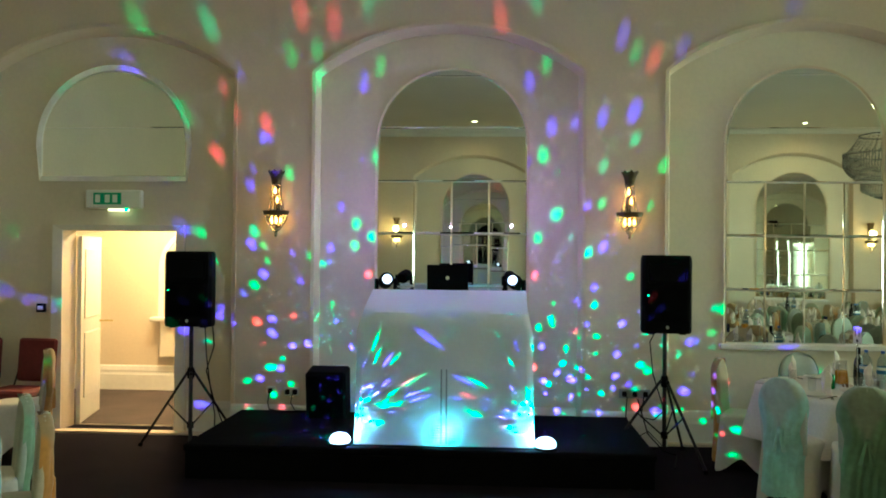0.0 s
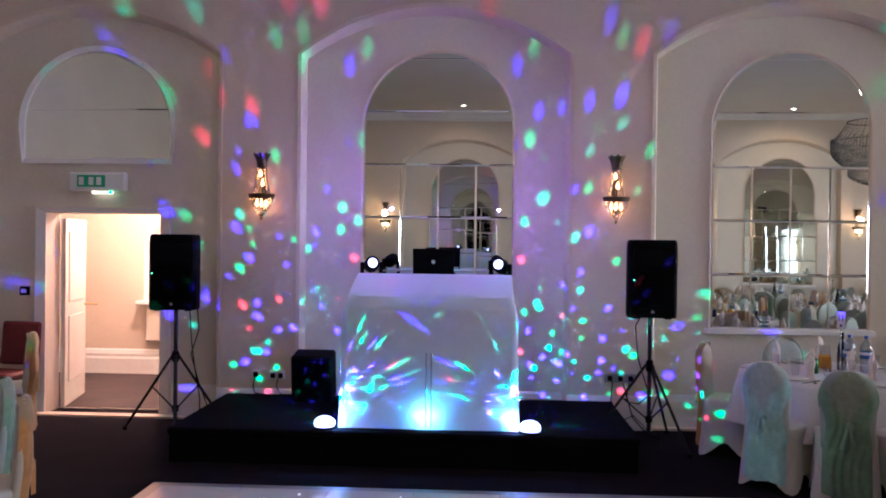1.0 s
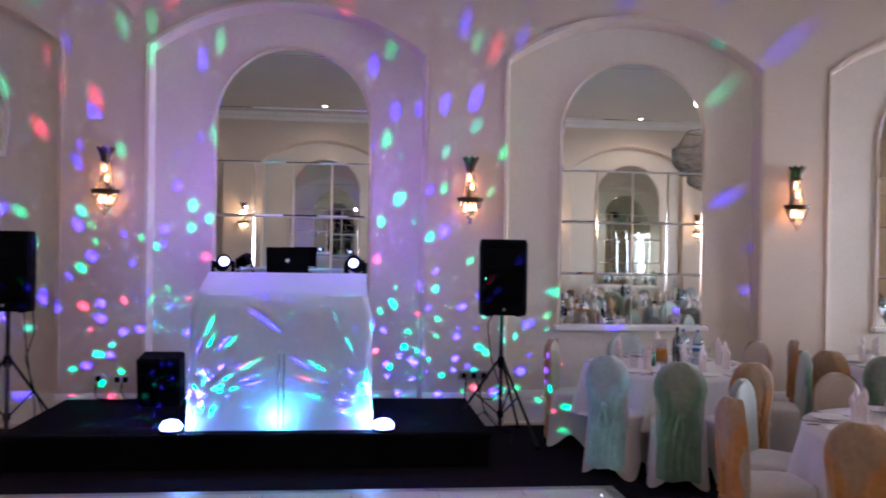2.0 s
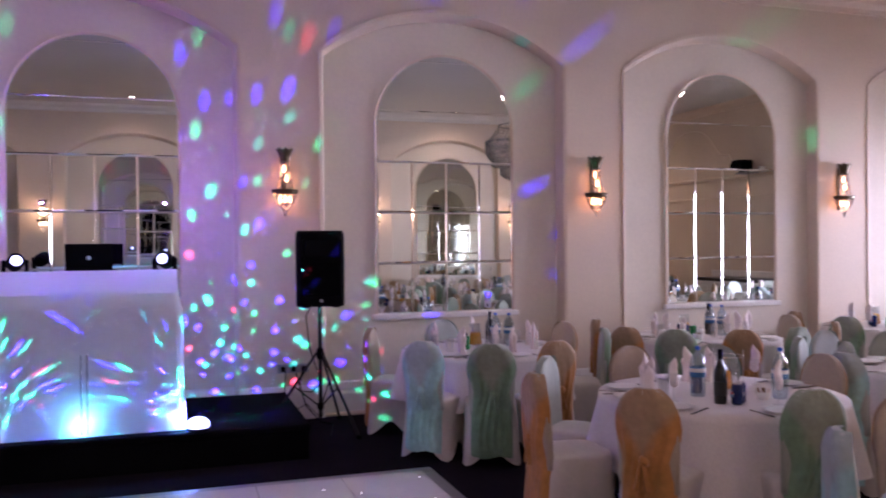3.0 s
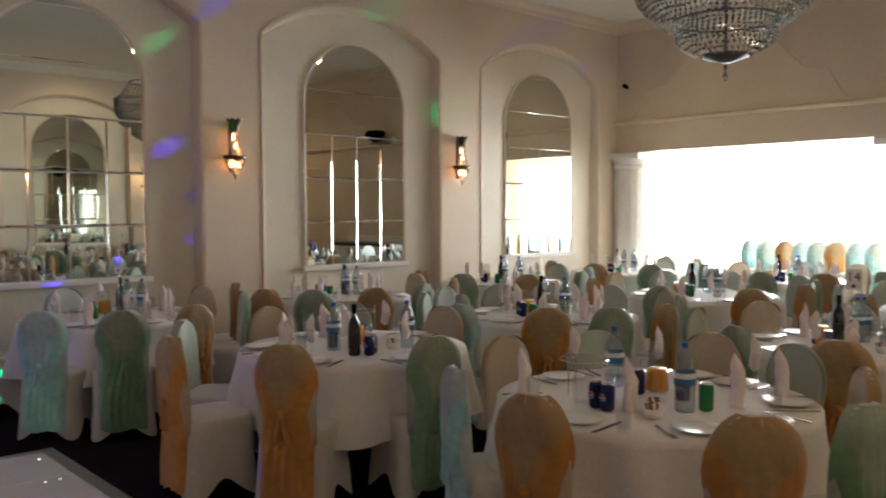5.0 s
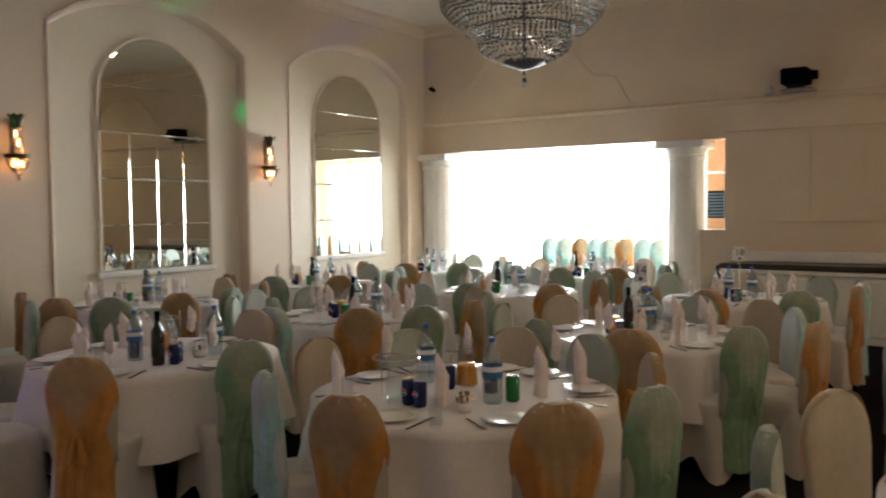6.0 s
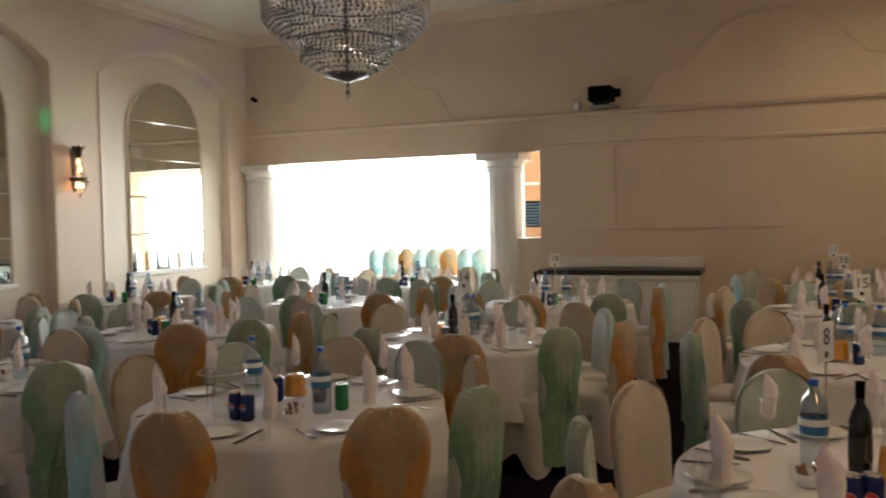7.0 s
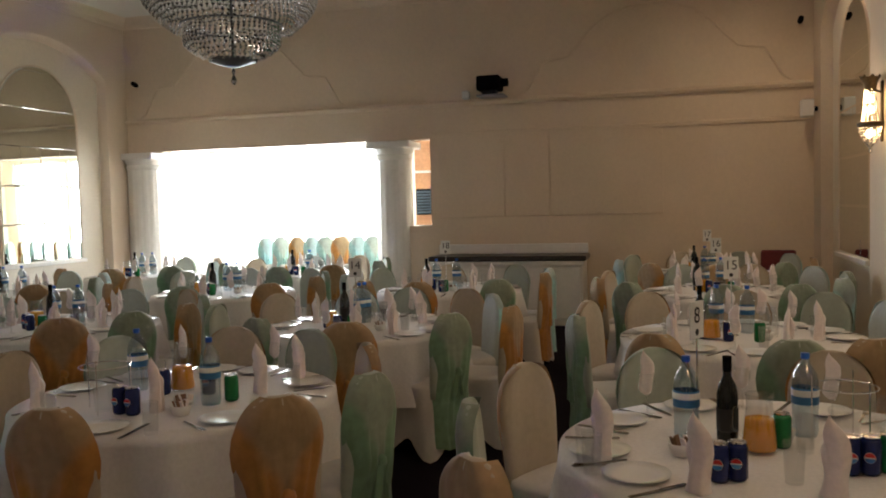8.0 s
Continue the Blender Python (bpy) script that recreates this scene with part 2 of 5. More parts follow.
# cutlery steel: the dark reflections it shows are put into its base colour
CUTLERY = material("dark_reflection_steel", (0.34, 0.33, 0.32), 0.16, metal=1.0, grain=0.1, scale=70)
CHINA = material("white_china", (0.80, 0.79, 0.76), 0.28, stain=0.02, stain_scale=5)
NAPKIN = material("white_paper_napkin", (0.86, 0.77, 0.74), 0.85, grain=0.05, scale=60, stain=0.04, stain_scale=8)
WINE = material("dark_wine_glass", (0.012, 0.014, 0.012), 0.08, stain=0.1, stain_scale=8)
BLUELABEL = material("blue_bottle_label", (0.03, 0.16, 0.36), 0.4, grain=0.1, scale=50)
BLUECAN = material("blue_can", (0.012, 0.022, 0.11), 0.25, metal=0.3, grain=0.1, scale=50)
GREENCAN = material("green_can", (0.02, 0.20, 0.06), 0.25, metal=0.3, grain=0.1, scale=50)
REDMARK = material("red_mark", (0.5, 0.03, 0.03), 0.4)
JUICE = material("orange_juice", (0.85, 0.36, 0.01), 0.2, stain=0.05, stain_scale=12)
INK = material("black_ink", (0.02, 0.02, 0.02), 0.6)
# ---- mesh helpers ----


def mesh_of(name, bm, mats):
    me = bpy.data.meshes.new(name)
    bmesh.ops.recalc_face_normals(bm, faces=bm.faces[:])
    bm.to_mesh(me)
    bm.free()
    for m in (mats if isinstance(mats, (list, tuple)) else [mats]):
        me.materials.append(m)
    return me


def part(name, bm, mats, parent, label="", smooth=False, m=None):
    me = bm if isinstance(bm, bpy.types.Mesh) else mesh_of(name, bm, mats)
    if smooth:
        for p in me.polygons:
            p.use_smooth = True
    ob = new(name, me)
    if parent is not None:
        ob.parent = parent
    if m is not None:
        ob.matrix_basis = m
    if label:
        tagged(ob, label)
    return ob


def thing(name, m, label, category, group="", kind=""):
    ob = new(name)
    ob.empty_display_size = 0.1
    ob.matrix_basis = m
    return tagged(ob, label, category, group, kind)


def solid(name, bm, mats, label, category, kind="", smooth=False, group=""):
    return tagged(part(name, bm, mats, None, "", smooth), label, category, group, kind)


def box(bm, x0, x1, y0, y1, z0, z1, bevel=0.0, mat=0, seg=1):
    r = bmesh.ops.create_cube(bm, size=1, matrix=Matrix.LocRotScale(((x0 + x1) / 2, (y0 + y1) / 2, (z0 + z1) / 2), None, (x1 - x0, y1 - y0, z1 - z0)))
    faces = {f for v in r["verts"] for f in v.link_faces}
    for f in faces:
        f.material_index = mat
    if bevel:
        edges = {e for v in r["verts"] for e in v.link_edges}
        q = bmesh.ops.bevel(bm, geom=list(edges), offset=bevel, segments=seg, affect='EDGES', profile=0.5)
        for f in q["faces"]:
            f.material_index = mat
    return bm


def boxed(*a, **k):
    return box(bmesh.new(), *a, **k)


def lathe(bm, profile, n=20, m=None, mat=0, arc=1.0):
    """Turn (radius, height) pairs about z; a radius of 0 closes the end."""
    m = m or Matrix()
    rings = []
    for r, z in profile:
        if r <= 1e-6:
            rings.append([bm.verts.new(m @ Vector((0, 0, z)))])
        else:
            rings.append([bm.verts.new(m @ Vector((r * math.cos(2 * math.pi * i / n), r * math.sin(2 * math.pi * i / n), z))) for i in range(n)])
    for a, b in zip(rings, rings[1:]):
        for i in range(n):
            j = (i + 1) % n
            if len(a) == 1 and len(b) == 1:
                continue
            if len(a) == 1:
                f = bm.faces.new((a[0], b[j], b[i]))
            elif len(b) == 1:
                f = bm.faces.new((a[i], a[j], b[0]))
            else:
                f = bm.faces.new((a[i], a[j], b[j], b[i]))
            f.material_index = mat
    return bm


def turned(profile, n=20, m=None):
    return lathe(bmesh.new(), profile, n, m)


def tube(bm, points, r, n=8, mat=0):
    """A round bar along a line of points."""
    pts = [Vector(p) for p in points]
    rings = []
    for i, p in enumerate(pts):
        d = (pts[min(i + 1, len(pts) - 1)] - pts[max(i - 1, 0)]).normalized()
        u = d.orthogonal().normalized() if abs(d.z) > 0.99 else d.cross(Vector((0, 0, 1))).normalized()
        v = d.cross(u)
        rings.append([bm.verts.new(p + r * (math.cos(2 * math.pi * k / n) * u + math.sin(2 * math.pi * k / n) * v)) for k in range(n)])
    for a, b in zip(rings, rings[1:]):
        for k in range(n):
            f = bm.faces.new((a[k], a[(k + 1) % n], b[(k + 1) % n], b[k]))
            f.material_index = mat
    bm.faces.new(rings[0][::-1]).material_index = mat
    bm.faces.new(rings[-1]).material_index = mat
    return bm


def grid_sheet(bm, f, nu, nv, mat=0, wrap=False):
    vs = [[bm.verts.new(f(i / nu, j / nv)) for i in range(nu + (0 if wrap else 1))] for j in range(nv + 1)]
    for j in range(nv):
        for i in range(nu):
            k = (i + 1) % nu if wrap else i + 1
            bm.faces.new((vs[j][i], vs[j][k], vs[j + 1][k], vs[j + 1][i])).material_index = mat
    return bm


def arch(cx, half, z0, spring, n=24, rise=None):
    """Outline of an arch, from the bottom left up and over; rise None is a half circle."""
    rise = half if rise is None else rise
    rad = (half * half + rise * rise) / (2 * rise)
    span = math.asin(min(1, half / rad))
    top = [(cx + rad * math.sin(a), spring + rise - rad + rad * math.cos(a)) for a in [-span + 2 * span * i / n for i in range(n + 1)]]
    return [(cx - half, z0)] + top + [(cx + half, z0)]


def holed(outer, holes, y0, y1, plane="y"):
    """A slab between two depths with holes through it. plane: the axis of its thickness."""
    bm = bmesh.new()
    edges = []
    put = (lambda a, b, d: (a, d, b)) if plane == "y" else (lambda a, b, d: (d, a, b))
    for loop in [outer] + holes:
        vs = [bm.verts.new(put(a, b, y0)) for a, b in loop]
        edges += [bm.edges.new((vs[i], vs[(i + 1) % len(vs)])) for i in range(len(vs))]
    bmesh.ops.triangle_fill(bm, use_beauty=True, use_dissolve=False, edges=edges)
    r = bmesh.ops.extrude_face_region(bm, geom=bm.faces[:])
    shift = (0, y1 - y0, 0) if plane == "y" else (y1 - y0, 0, 0)
    bmesh.ops.translate(bm, verts=[g for g in r["geom"] if isinstance(g, bmesh.types.BMVert)], vec=shift)
    return bm


def strip(bm, outline, width, y0, y1, closed=False, flip=1, mat=0):
    """A moulding that follows an outline in x, z; it lies outside it by width and between depths y0, y1."""
    n = len(outline)
    pts = [Vector((a, b)) for a, b in outline]
    off = []
    for i in range(n):
        a, b = pts[i - 1] if (i or closed) else pts[0], pts[(i + 1) % n] if (i < n - 1 or closed) else pts[-1]
        d = (b - a).normalized()
        off.append(pts[i] + width * flip * Vector((-d.y, d.x)))
    loops = []
    for row, depth in ((pts, y1), (pts, (y0 + y1) / 2 - 0.0), (off, y0), (off, y1)):
        loops.append([bm.verts.new((p.x, depth, p.y)) for p in row])
    count = n if closed else n - 1
    for k in range(4):
        a, b = loops[k], loops[(k + 1) % 4]
        for i in range(count):
            j = (i + 1) % n
            bm.faces.new((a[i], a[j], b[j], b[i])).material_index = mat
    return bm


def clip(poly, axis, at, keep_low):
    out = []
    for i in range(len(poly)):
        a, b = poly[i], poly[(i + 1) % len(poly)]
        ia, ib = (a[axis] <= at) == keep_low, (b[axis] <= at) == keep_low
        if ia:
            out.append(a)
        if ia != ib:
            s = (at - a[axis]) / (b[axis] - a[axis])
            out.append((a[0] + s * (b[0] - a[0]), a[1] + s * (b[1] - a[1])))
    return out


def pane(poly, y, face, sign=-1):
    """A mirror tile: a flat face with a bevelled rim; sign -1 faces south."""
    c = Vector((sum(p[0] for p in poly) / len(poly), sum(p[1] for p in poly) / len(poly)))
    bm = bmesh.new()
    outer = [bm.verts.new((a, y, b)) for a, b in poly]
    inner = []
    for a, b in poly:
        d = Vector((a, b)) - c
        d = d * max(0.0, 1 - 0.018 / max(0.05, d.length)) if d.length else d
        inner.append(bm.verts.new((c.x + d.x, y + sign * face, c.y + d.y)))
    f = bm.faces.new(inner)
    f.material_index = 0
    for i in range(len(poly)):
        j = (i + 1) % len(poly)
        bm.faces.new((outer[i], outer[j], inner[j], inner[i])).material_index = 1
    return bm


# ---- the hall ----
solid("floor", boxed(WEST - 0.3, EAST + 6, SOUTH - 0.3, NORTH + 0.4, -0.2, 0), CARPET, "dark purple-black hotel carpet across the hall", "floor", "structure")
solid("ceiling", boxed(WEST - 0.3, EAST + 0.3, SOUTH - 0.3, NORTH + 0.5, TOP, TOP + 0.2), CEIL, "plain painted hall ceiling", "ceiling", "structure")
solid("wall_west", boxed(WEST - 0.25, WEST, SOUTH, NORTH, 0, TOP), WALL, "plain cream painted end wall", "wall", "structure")


def recess_outline(cx, back=False):
    return arch(cx, 1.288 if back else 1.318, 0.02, 3.61 if back else 3.635, 20, 0.43 if back else 0.465)


def splay(cx, face, depth):
    """The slanting reveal of an arched recess."""
    bm = bmesh.new()
    f = [bm.verts.new((p, face, q)) for p, q in recess_outline(cx)]
    m = [bm.verts.new((p * 0.35 + r * 0.65, face + depth * 0.35, q * 0.35 + s * 0.65)) for (p, q), (r, s) in zip(recess_outline(cx), recess_outline(cx, True))]
    k = [bm.verts.new((p, face + depth, q)) for p, q in recess_outline(cx, True)]
    for u, v in ((f, m), (m, k)):
        for i in range(len(u) - 1):
            bm.faces.new((u[i], u[i + 1], v[i + 1], v[i]))
    return bm


DOOR = (-2.59, -1.40, 2.05)
M_SPRING, M_HALF, M_SILL = 2.93, 0.745, 0.99

# north wall: face with tall arched recesses
holes = [recess_outline(c)[::1] for c in BAYS]
solid("wall_north", holed([(WEST, 0), (EAST, 0), (EAST, TOP), (WEST, TOP)], holes, NORTH, NORTH + RECESS), WALL, "cream wall with five tall arched recesses", "wall", "structure")
back_holes = [[(DOOR[0], -0.02), (DOOR[0], DOOR[2]), (DOOR[1], DOOR[2]), (DOOR[1], -0.02)]]
solid("wall_north_back", holed([(WEST, -0.05), (EAST, -0.05), (EAST, TOP), (WEST, TOP)], back_holes, NORTH + RECESS, NORTH + 0.40), PANEL, "paler painted back of the arched recesses", "wall", "structure")
# south wall: the same, seen in the mirrors
solid("wall_south", holed([(WEST, 0), (EAST, 0), (EAST, TOP), (WEST, TOP)], [recess_outline(c) for c in BAYS], SOUTH, SOUTH - RECESS), WALL, "cream wall with tall arched recesses", "wall", "structure")
solid("wall_south_back", boxed(WEST, EAST, SOUTH - RECESS - 0.25, SOUTH - RECESS, 0, TOP), PANEL, "paler painted back of the arched recesses", "wall", "structure")


def arched_mirror(cx, wall, sign, sill, label):
    t = thing("arched_mirror", pose(0, 0, 0), label, "mirror", "arched mirrors")
    out = arch(cx, M_HALF, sill, M_SPRING, 28)
    wall += sign * 0.006
    y = wall + sign * 0.012
    part("backing", holed(out, [], wall - sign * 0.005, wall + sign * 0.010), PANEL, t)
    rows = [sill + i * 0.525 for i in range(0, 8)]
    rows[-1] = 9
    cols = [cx - M_HALF + i * (M_HALF / 2) for i in range(5)]
    rng = random.Random(int(cx * 100) + (7 if sign > 0 else 0))
    for j in range(len(rows) - 1):
        low = clip(clip(out, 1, rows[j], False), 1, rows[j + 1], True) if len(out) > 2 else []
        if len(low) < 3:
            continue
        splits = cols if rows[j] < sill + 1.5 else [cols[0], cols[4]]
        for a, b in zip(splits, splits[1:]):
            p = clip(clip(low, 0, a, False), 0, b, True)
            if len(p) < 3:
                continue
            ob = part("pane", pane(p, y, 0.004, sign), [MIRROR, BEVEL], t)
            px, pz = (sum(v[0] for v in p) / len(p), sum(v[1] for v in p) / len(p))
            ob.matrix_basis = Matrix.Translation((px, y, pz)) @ pose(0, 0, 0, rng.uniform(-.12, .12), 0, rng.uniform(-.12, .12)) @ Matrix.Translation((-px, -y, -pz))
    bm = strip(bmesh.new(), out, 0.022, wall + sign * 0.020, wall - sign * 0.005, closed=False)
    part("frame", bm, WALL, t)
    part("sill", boxed(cx - M_HALF - 0.06, cx + M_HALF + 0.06, *sorted((wall - sign * 0.006, wall + sign * 0.06)), sill - 0.055, sill, 0.008), TRIM, t)
    return t


for c in MIRRORS[1:]:
    arched_mirror(c, NORTH + RECESS, -1, M_SILL, "tall arched mirror of joined glass pieces on the wall")
for c in MIRRORS:
    arched_mirror(c, SOUTH - RECESS, 1, M_SILL, "tall arched mirror of joined glass pieces on the wall")
# lunette over the door
lun = thing("lunette_mirror", pose(0, 0, 0), "half-round tinted mirror above the doorway", "mirror")
LO = arch(MIRRORS[0], 0.76, 2.60, 2.93, 24)
part("backing", holed(LO, [], NORTH + RECESS - 0.001, NORTH + RECESS - 0.010), DARKWOOD, lun)
part("pane", pane(clip(LO, 1, 3.10, True), NORTH + RECESS - 0.012, 0.003), [MIRROR, BEVEL], lun)
part("pane", pane(clip(LO, 1, 3.10, False), NORTH + RECESS - 0.012, 0.003), [MIRROR, BEVEL], lun)
part("frame", strip(bmesh.new(), LO, 0.05, NORTH + RECESS - 0.04, NORTH + RECESS, closed=True), TRIM, lun)

# reveals of the recesses; cornice, skirting
for c in BAYS:
    solid("recess_reveal", splay(c, NORTH, RECESS), WALL, "slanted plaster reveal of the arched recess", "reveal", "structure", True)
    solid("recess_reveal", splay(c, SOUTH, -RECESS), WALL, "slanted plaster reveal of the arched recess", "reveal", "structure", True)


for c in BAYS:
    solid("trim", strip(bmesh.new(), arch(c, 1.318, 0.335, 3.635, 20, 0.465), 0.035, NORTH - 0.014, NORTH - 0.001), WALL, "slim plaster bead round the arched recess", "moulding", "structure")


def moulded(profile, a, b, axis, face, sign):
    """A straight moulding: profile of (out, z) pairs, run from a to b along an axis."""
    bm = bmesh.new()
    ends = []
    for s in (a, b):
        ends.append([bm.verts.new((s, face + sign * o, z) if axis == "x" else (face + sign * o, s, z)) for o, z in profile])
    n = len(profile)
    for i in range(n):
        j = (i + 1) % n
        bm.faces.new((ends[0][i], ends[0][j], ends[1][j], ends[1][i]))
    bm.faces.new(ends[0])
    bm.faces.new(ends[1][::-1])
    return bm


SKIRT = [(0, 0), (0.03, 0), (0.03, 0.20), (0.022, 0.23), (0.024, 0.26), (0.012, 0.31), (0, 0.33)]
CORNICE = [(0, TOP), (0, TOP - 0.16), (0.03, TOP - 0.15), (0.05, TOP - 0.10), (0.12, TOP - 0.05), (0.14, TOP - 0.02), (0.16, TOP)]
for a, b in zip([WEST] + [c + 1.318 for c in BAYS], [c - 1.318 for c in BAYS] + [EAST]):
    solid("baseboard", moulded(SKIRT, a, b, "x", NORTH, -1), TRIM, "tall white moulded skirting board", "skirting", "structure")
for a, b in [(-3.28, DOOR[0] - 0.13), (DOOR[1] + 0.13, -0.82)] + [(c - 1.282, c + 1.282) for c in BAYS[1:]]:
    solid("baseboard", moulded(SKIRT, a, b, "x", NORTH + RECESS, -1), TRIM, "tall white moulded skirting board", "skirting", "structure")
solid("cornice", moulded(CORNICE, WEST, EAST, "x", NORTH, -1), WALL, "moulded plaster cornice", "cornice", "structure")
solid("cornice", moulded(CORNICE, WEST, EAST, "x", SOUTH, 1), TRIM, "moulded plaster cornice", "cornice", "structure")
solid("cornice", moulded(CORNICE, SOUTH, NORTH, "y", EAST, -1), EASTWALL, "moulded plaster cornice", "cornice", "structure")

# doorway, its leaf, the lobby behind
YD = NORTH + RECESS
door = thing("door_1", pose(0, 0, 0), "white panelled door standing open into the lobby", "door", kind="structure")
part("frame", strip(bmesh.new(), [(DOOR[0], 0.0), (DOOR[0], DOOR[2]), (DOOR[1], DOOR[2]), (DOOR[1], 0.0)], 0.11, YD - 0.035, YD), TRIM, door, "white moulded architrave")
leaf = part("leaf", boxed(0, 0.045, 0, 0.86, 0.0, 1.99, 0.004), TRIM, door, "white panelled leaf", m=pose(DOOR[0] + 0.02, YD + 0.26, 0.01, 0, 0, 13))
for z0, z1 in ((0.25, 0.95), (1.1, 1.85)):
    part("panel", boxed(0.045, 0.058, 0.12, 0.74, z0, z1, 0.006), TRIM, leaf)
part("handle", tube(bmesh.new(), [(0.045, 0.80, 1.03), (0.12, 0.80, 1.03), (0.20, 0.78, 1.03)], 0.011), BRASS, leaf, "brass lever handle")

solid("lobby_floor", boxed(-5.2, 0.6, NORTH + 0.40, 9.0, -0.2, 0.001), HALLGREY, "worn grey carpet in the lobby", "floor", "structure")
solid("lobby_wall", boxed(-5.2, 0.6, 8.0, 8.25, 0, 3.0), WALL, "warm lit cream lobby wall", "wall", "structure")
solid("lobby_wall", boxed(-5.4, -5.2, NORTH + 0.4, 8.25, 0, 3.0), WALL, "cream lobby end wall", "wall", "structure")
solid("lobby_wall", boxed(0.6, 0.8, NORTH + 0.4, 8.25, 0, 3.0), WALL, "cream lobby end wall", "wall", "structure")
solid("lobby_ceiling", boxed(-5.4, 0.8, NORTH + 0.4, 8.25, 3.0, 3.2), CEIL, "plain lobby ceiling", "ceiling", "structure")
solid("baseboard", moulded(SKIRT, -5.2, 0.6, "x", 8.0, -1), TRIM, "white moulded lobby skirting", "skirting", "structure")
# unseen fill added for the lobby's warm brightness; no fitting is modelled
lamp("lobby_lamp", 'POINT', (-1.9, 6.9, 2.75), (-1.9, 6.9, 0), 260, (1.0, 0.61, 0.42), 0.15)
niche = thing("wall_niche", pose(-2.62, 8.0, 0), "white arched niche moulding with a shelf on the lobby wall", "niche")
part("moulding", strip(bmesh.new(), arch(0.55, 0.50, 0.98, 1.62, 16), 0.06, -0.03, 0.0), TRIM, niche)
part("shelf", boxed(-0.06, 1.15, -0.20, 0, 0.93, 0.98, 0.01), TRIM, niche)
part("apron", boxed(0.05, 1.05, -0.12, 0, 0.45, 0.93, 0.01), PANEL, niche)
solid("threshold", boxed(DOOR[0], DOOR[1], NORTH + RECESS + 0.24, NORTH + RECESS + 0.28, 0.0, 0.012, 0.003), CHROME, "pale metal threshold strip in the doorway", "threshold", "structure")

# ---- the east wall with its wide opening, and the bright annex beyond ----
OPEN = (0.32, 5.26, 2.58)
solid("wall_east", holed([(SOUTH, 0), (NORTH, 0), (NORTH, TOP), (SOUTH, TOP)],
                         [[(0.32, 1.34), (0.32, OPEN[2]), (OPEN[1], OPEN[2]), (OPEN[1], 0.02), (1.12, 0.02), (1.12, 1.34)]],
                         EAST, EAST + 0.30, "x"), EASTWALL, "cream end wall with a wide opening, warm light in its colour", "wall", "structure")
solid("trim", moulded([(0, 2.60), (0.025, 2.60), (0.025, 2.64), (0, 2.66)], SOUTH + 0.02, 0.30, "y", EAST, -1), EASTWALL, "thin picture rail", "moulding", "structure")
solid("trim", moulded([(0, 3.02), (0.05, 3.02), (0.07, 3.06), (0.05, 3.09), (0, 3.10)], SOUTH + 0.02, NORTH, "y", EAST, -1), EASTWALL, "moulded ledge along the end wall", "moulding", "structure")


def scroll(cy):
    """Raised plaster outline of a curved gable with stepped shoulders."""
    half = [(1.75, 3.10), (1.63, 3.18), (1.52, 3.38), (1.42, 3.55), (1.08, 3.60), (1.04, 3.66), (0.93, 3.76), (0.75, 3.96), (0.52, 4.12), (0.28, 4.19), (0.0, 4.21)]
    pts = [(cy + a, b) for a, b in half] + [(cy - a, b) for a, b in half[-2::-1]]
    bm = bmesh.new()
    tube(bm, [(EAST - 0.004, a, b) for a, b in pts], 0.020, 6)
    return bm


for cy in (3.32, -2.75):
    solid("trim", scroll(cy), EASTWALL, "raised plaster scroll moulding on the wall", "moulding", "structure")
for a, b, z0, z1 in ((-1.38, -0.755, 1.45, 2.60), (-2.9, -1.39, 1.45, 2.60), (-0.745, 0.20, 1.45, 2.60)):
    solid("wall_panel", boxed(EAST - 0.012, EAST, a + 0.006, b - 0.006, z0, z1, 0.003), EASTWALL, "flat boarding panel, warm light in its colour", "panel", "structure")


def column(y, half):
    t = thing("column", pose(EAST + 0.10, y, 0), "white fluted plaster column with a moulded capital", "column", kind="structure")
    bm = bmesh.new()
    n = 48
    rows = [(0.0, 0.29), (0.12, 0.29), (0.13, 0.285), (0.20, 0.28), (0.22, 0.275), (2.30, 0.262), (2.33, 0.28), (2.36, 0.28), (2.38, 0.265), (2.44, 0.30), (2.46, 0.315)]
    rings = []
    for z, r in rows:
        ring = []
        for i in range(n):
            q = r - (0.005 if i % 3 == 0 and 0.21 < z < 2.31 else 0)
            a = 2 * math.pi * i / n
            ring.append(bm.verts.new((q * math.cos(a), q * math.sin(a), z)))
        rings.append(ring)
    for a, b in zip(rings, rings[1:]):
        for i in range(n):
            bm.faces.new((a[i], a[(i + 1) % n], b[(i + 1) % n], b[i]))
    part("shaft", bm, TRIM, t)
    part("capital", boxed(-0.30, 0.30, -0.33, 0.33, 2.46, 2.565, 0.015), TRIM, t)
    return t


column(0.90, True)
column(5.09, True)
solid("half_wall", boxed(EAST + 0.02, EAST + 0.28, 0.30, 1.12, 1.30, 1.345, 0.008), TRIM, "painted sill of the half-height wall", "sill", "structure")

# annex: a raised white conservatory, glazed on two sides; the north glazing is added to brighten it
AX = EAST + 4.6
solid("annex_floor", boxed(EAST + 0.9, AX + 0.2, -1.2, 6.8, 0.0, 0.20, 0.01), GREYCARPET, "raised grey floor of the annex", "floor", "structure")
solid("annex_ceiling", boxed(EAST + 0.3, AX + 0.2, -1.2, 6.8, 3.0, 3.2), CEIL, "white annex ceiling", "ceiling", "structure")
BRICKY = material("terracotta_render", (0.55, 0.30, 0.16), 0.8, grain=0.1, scale=20, stain=0.15, stain_scale=2)
solid("annex_wall", boxed(EAST + 0.3, AX + 0.2, -1.4, -1.2, 0, 3.0), PANEL, "white annex side wall", "wall", "structure")
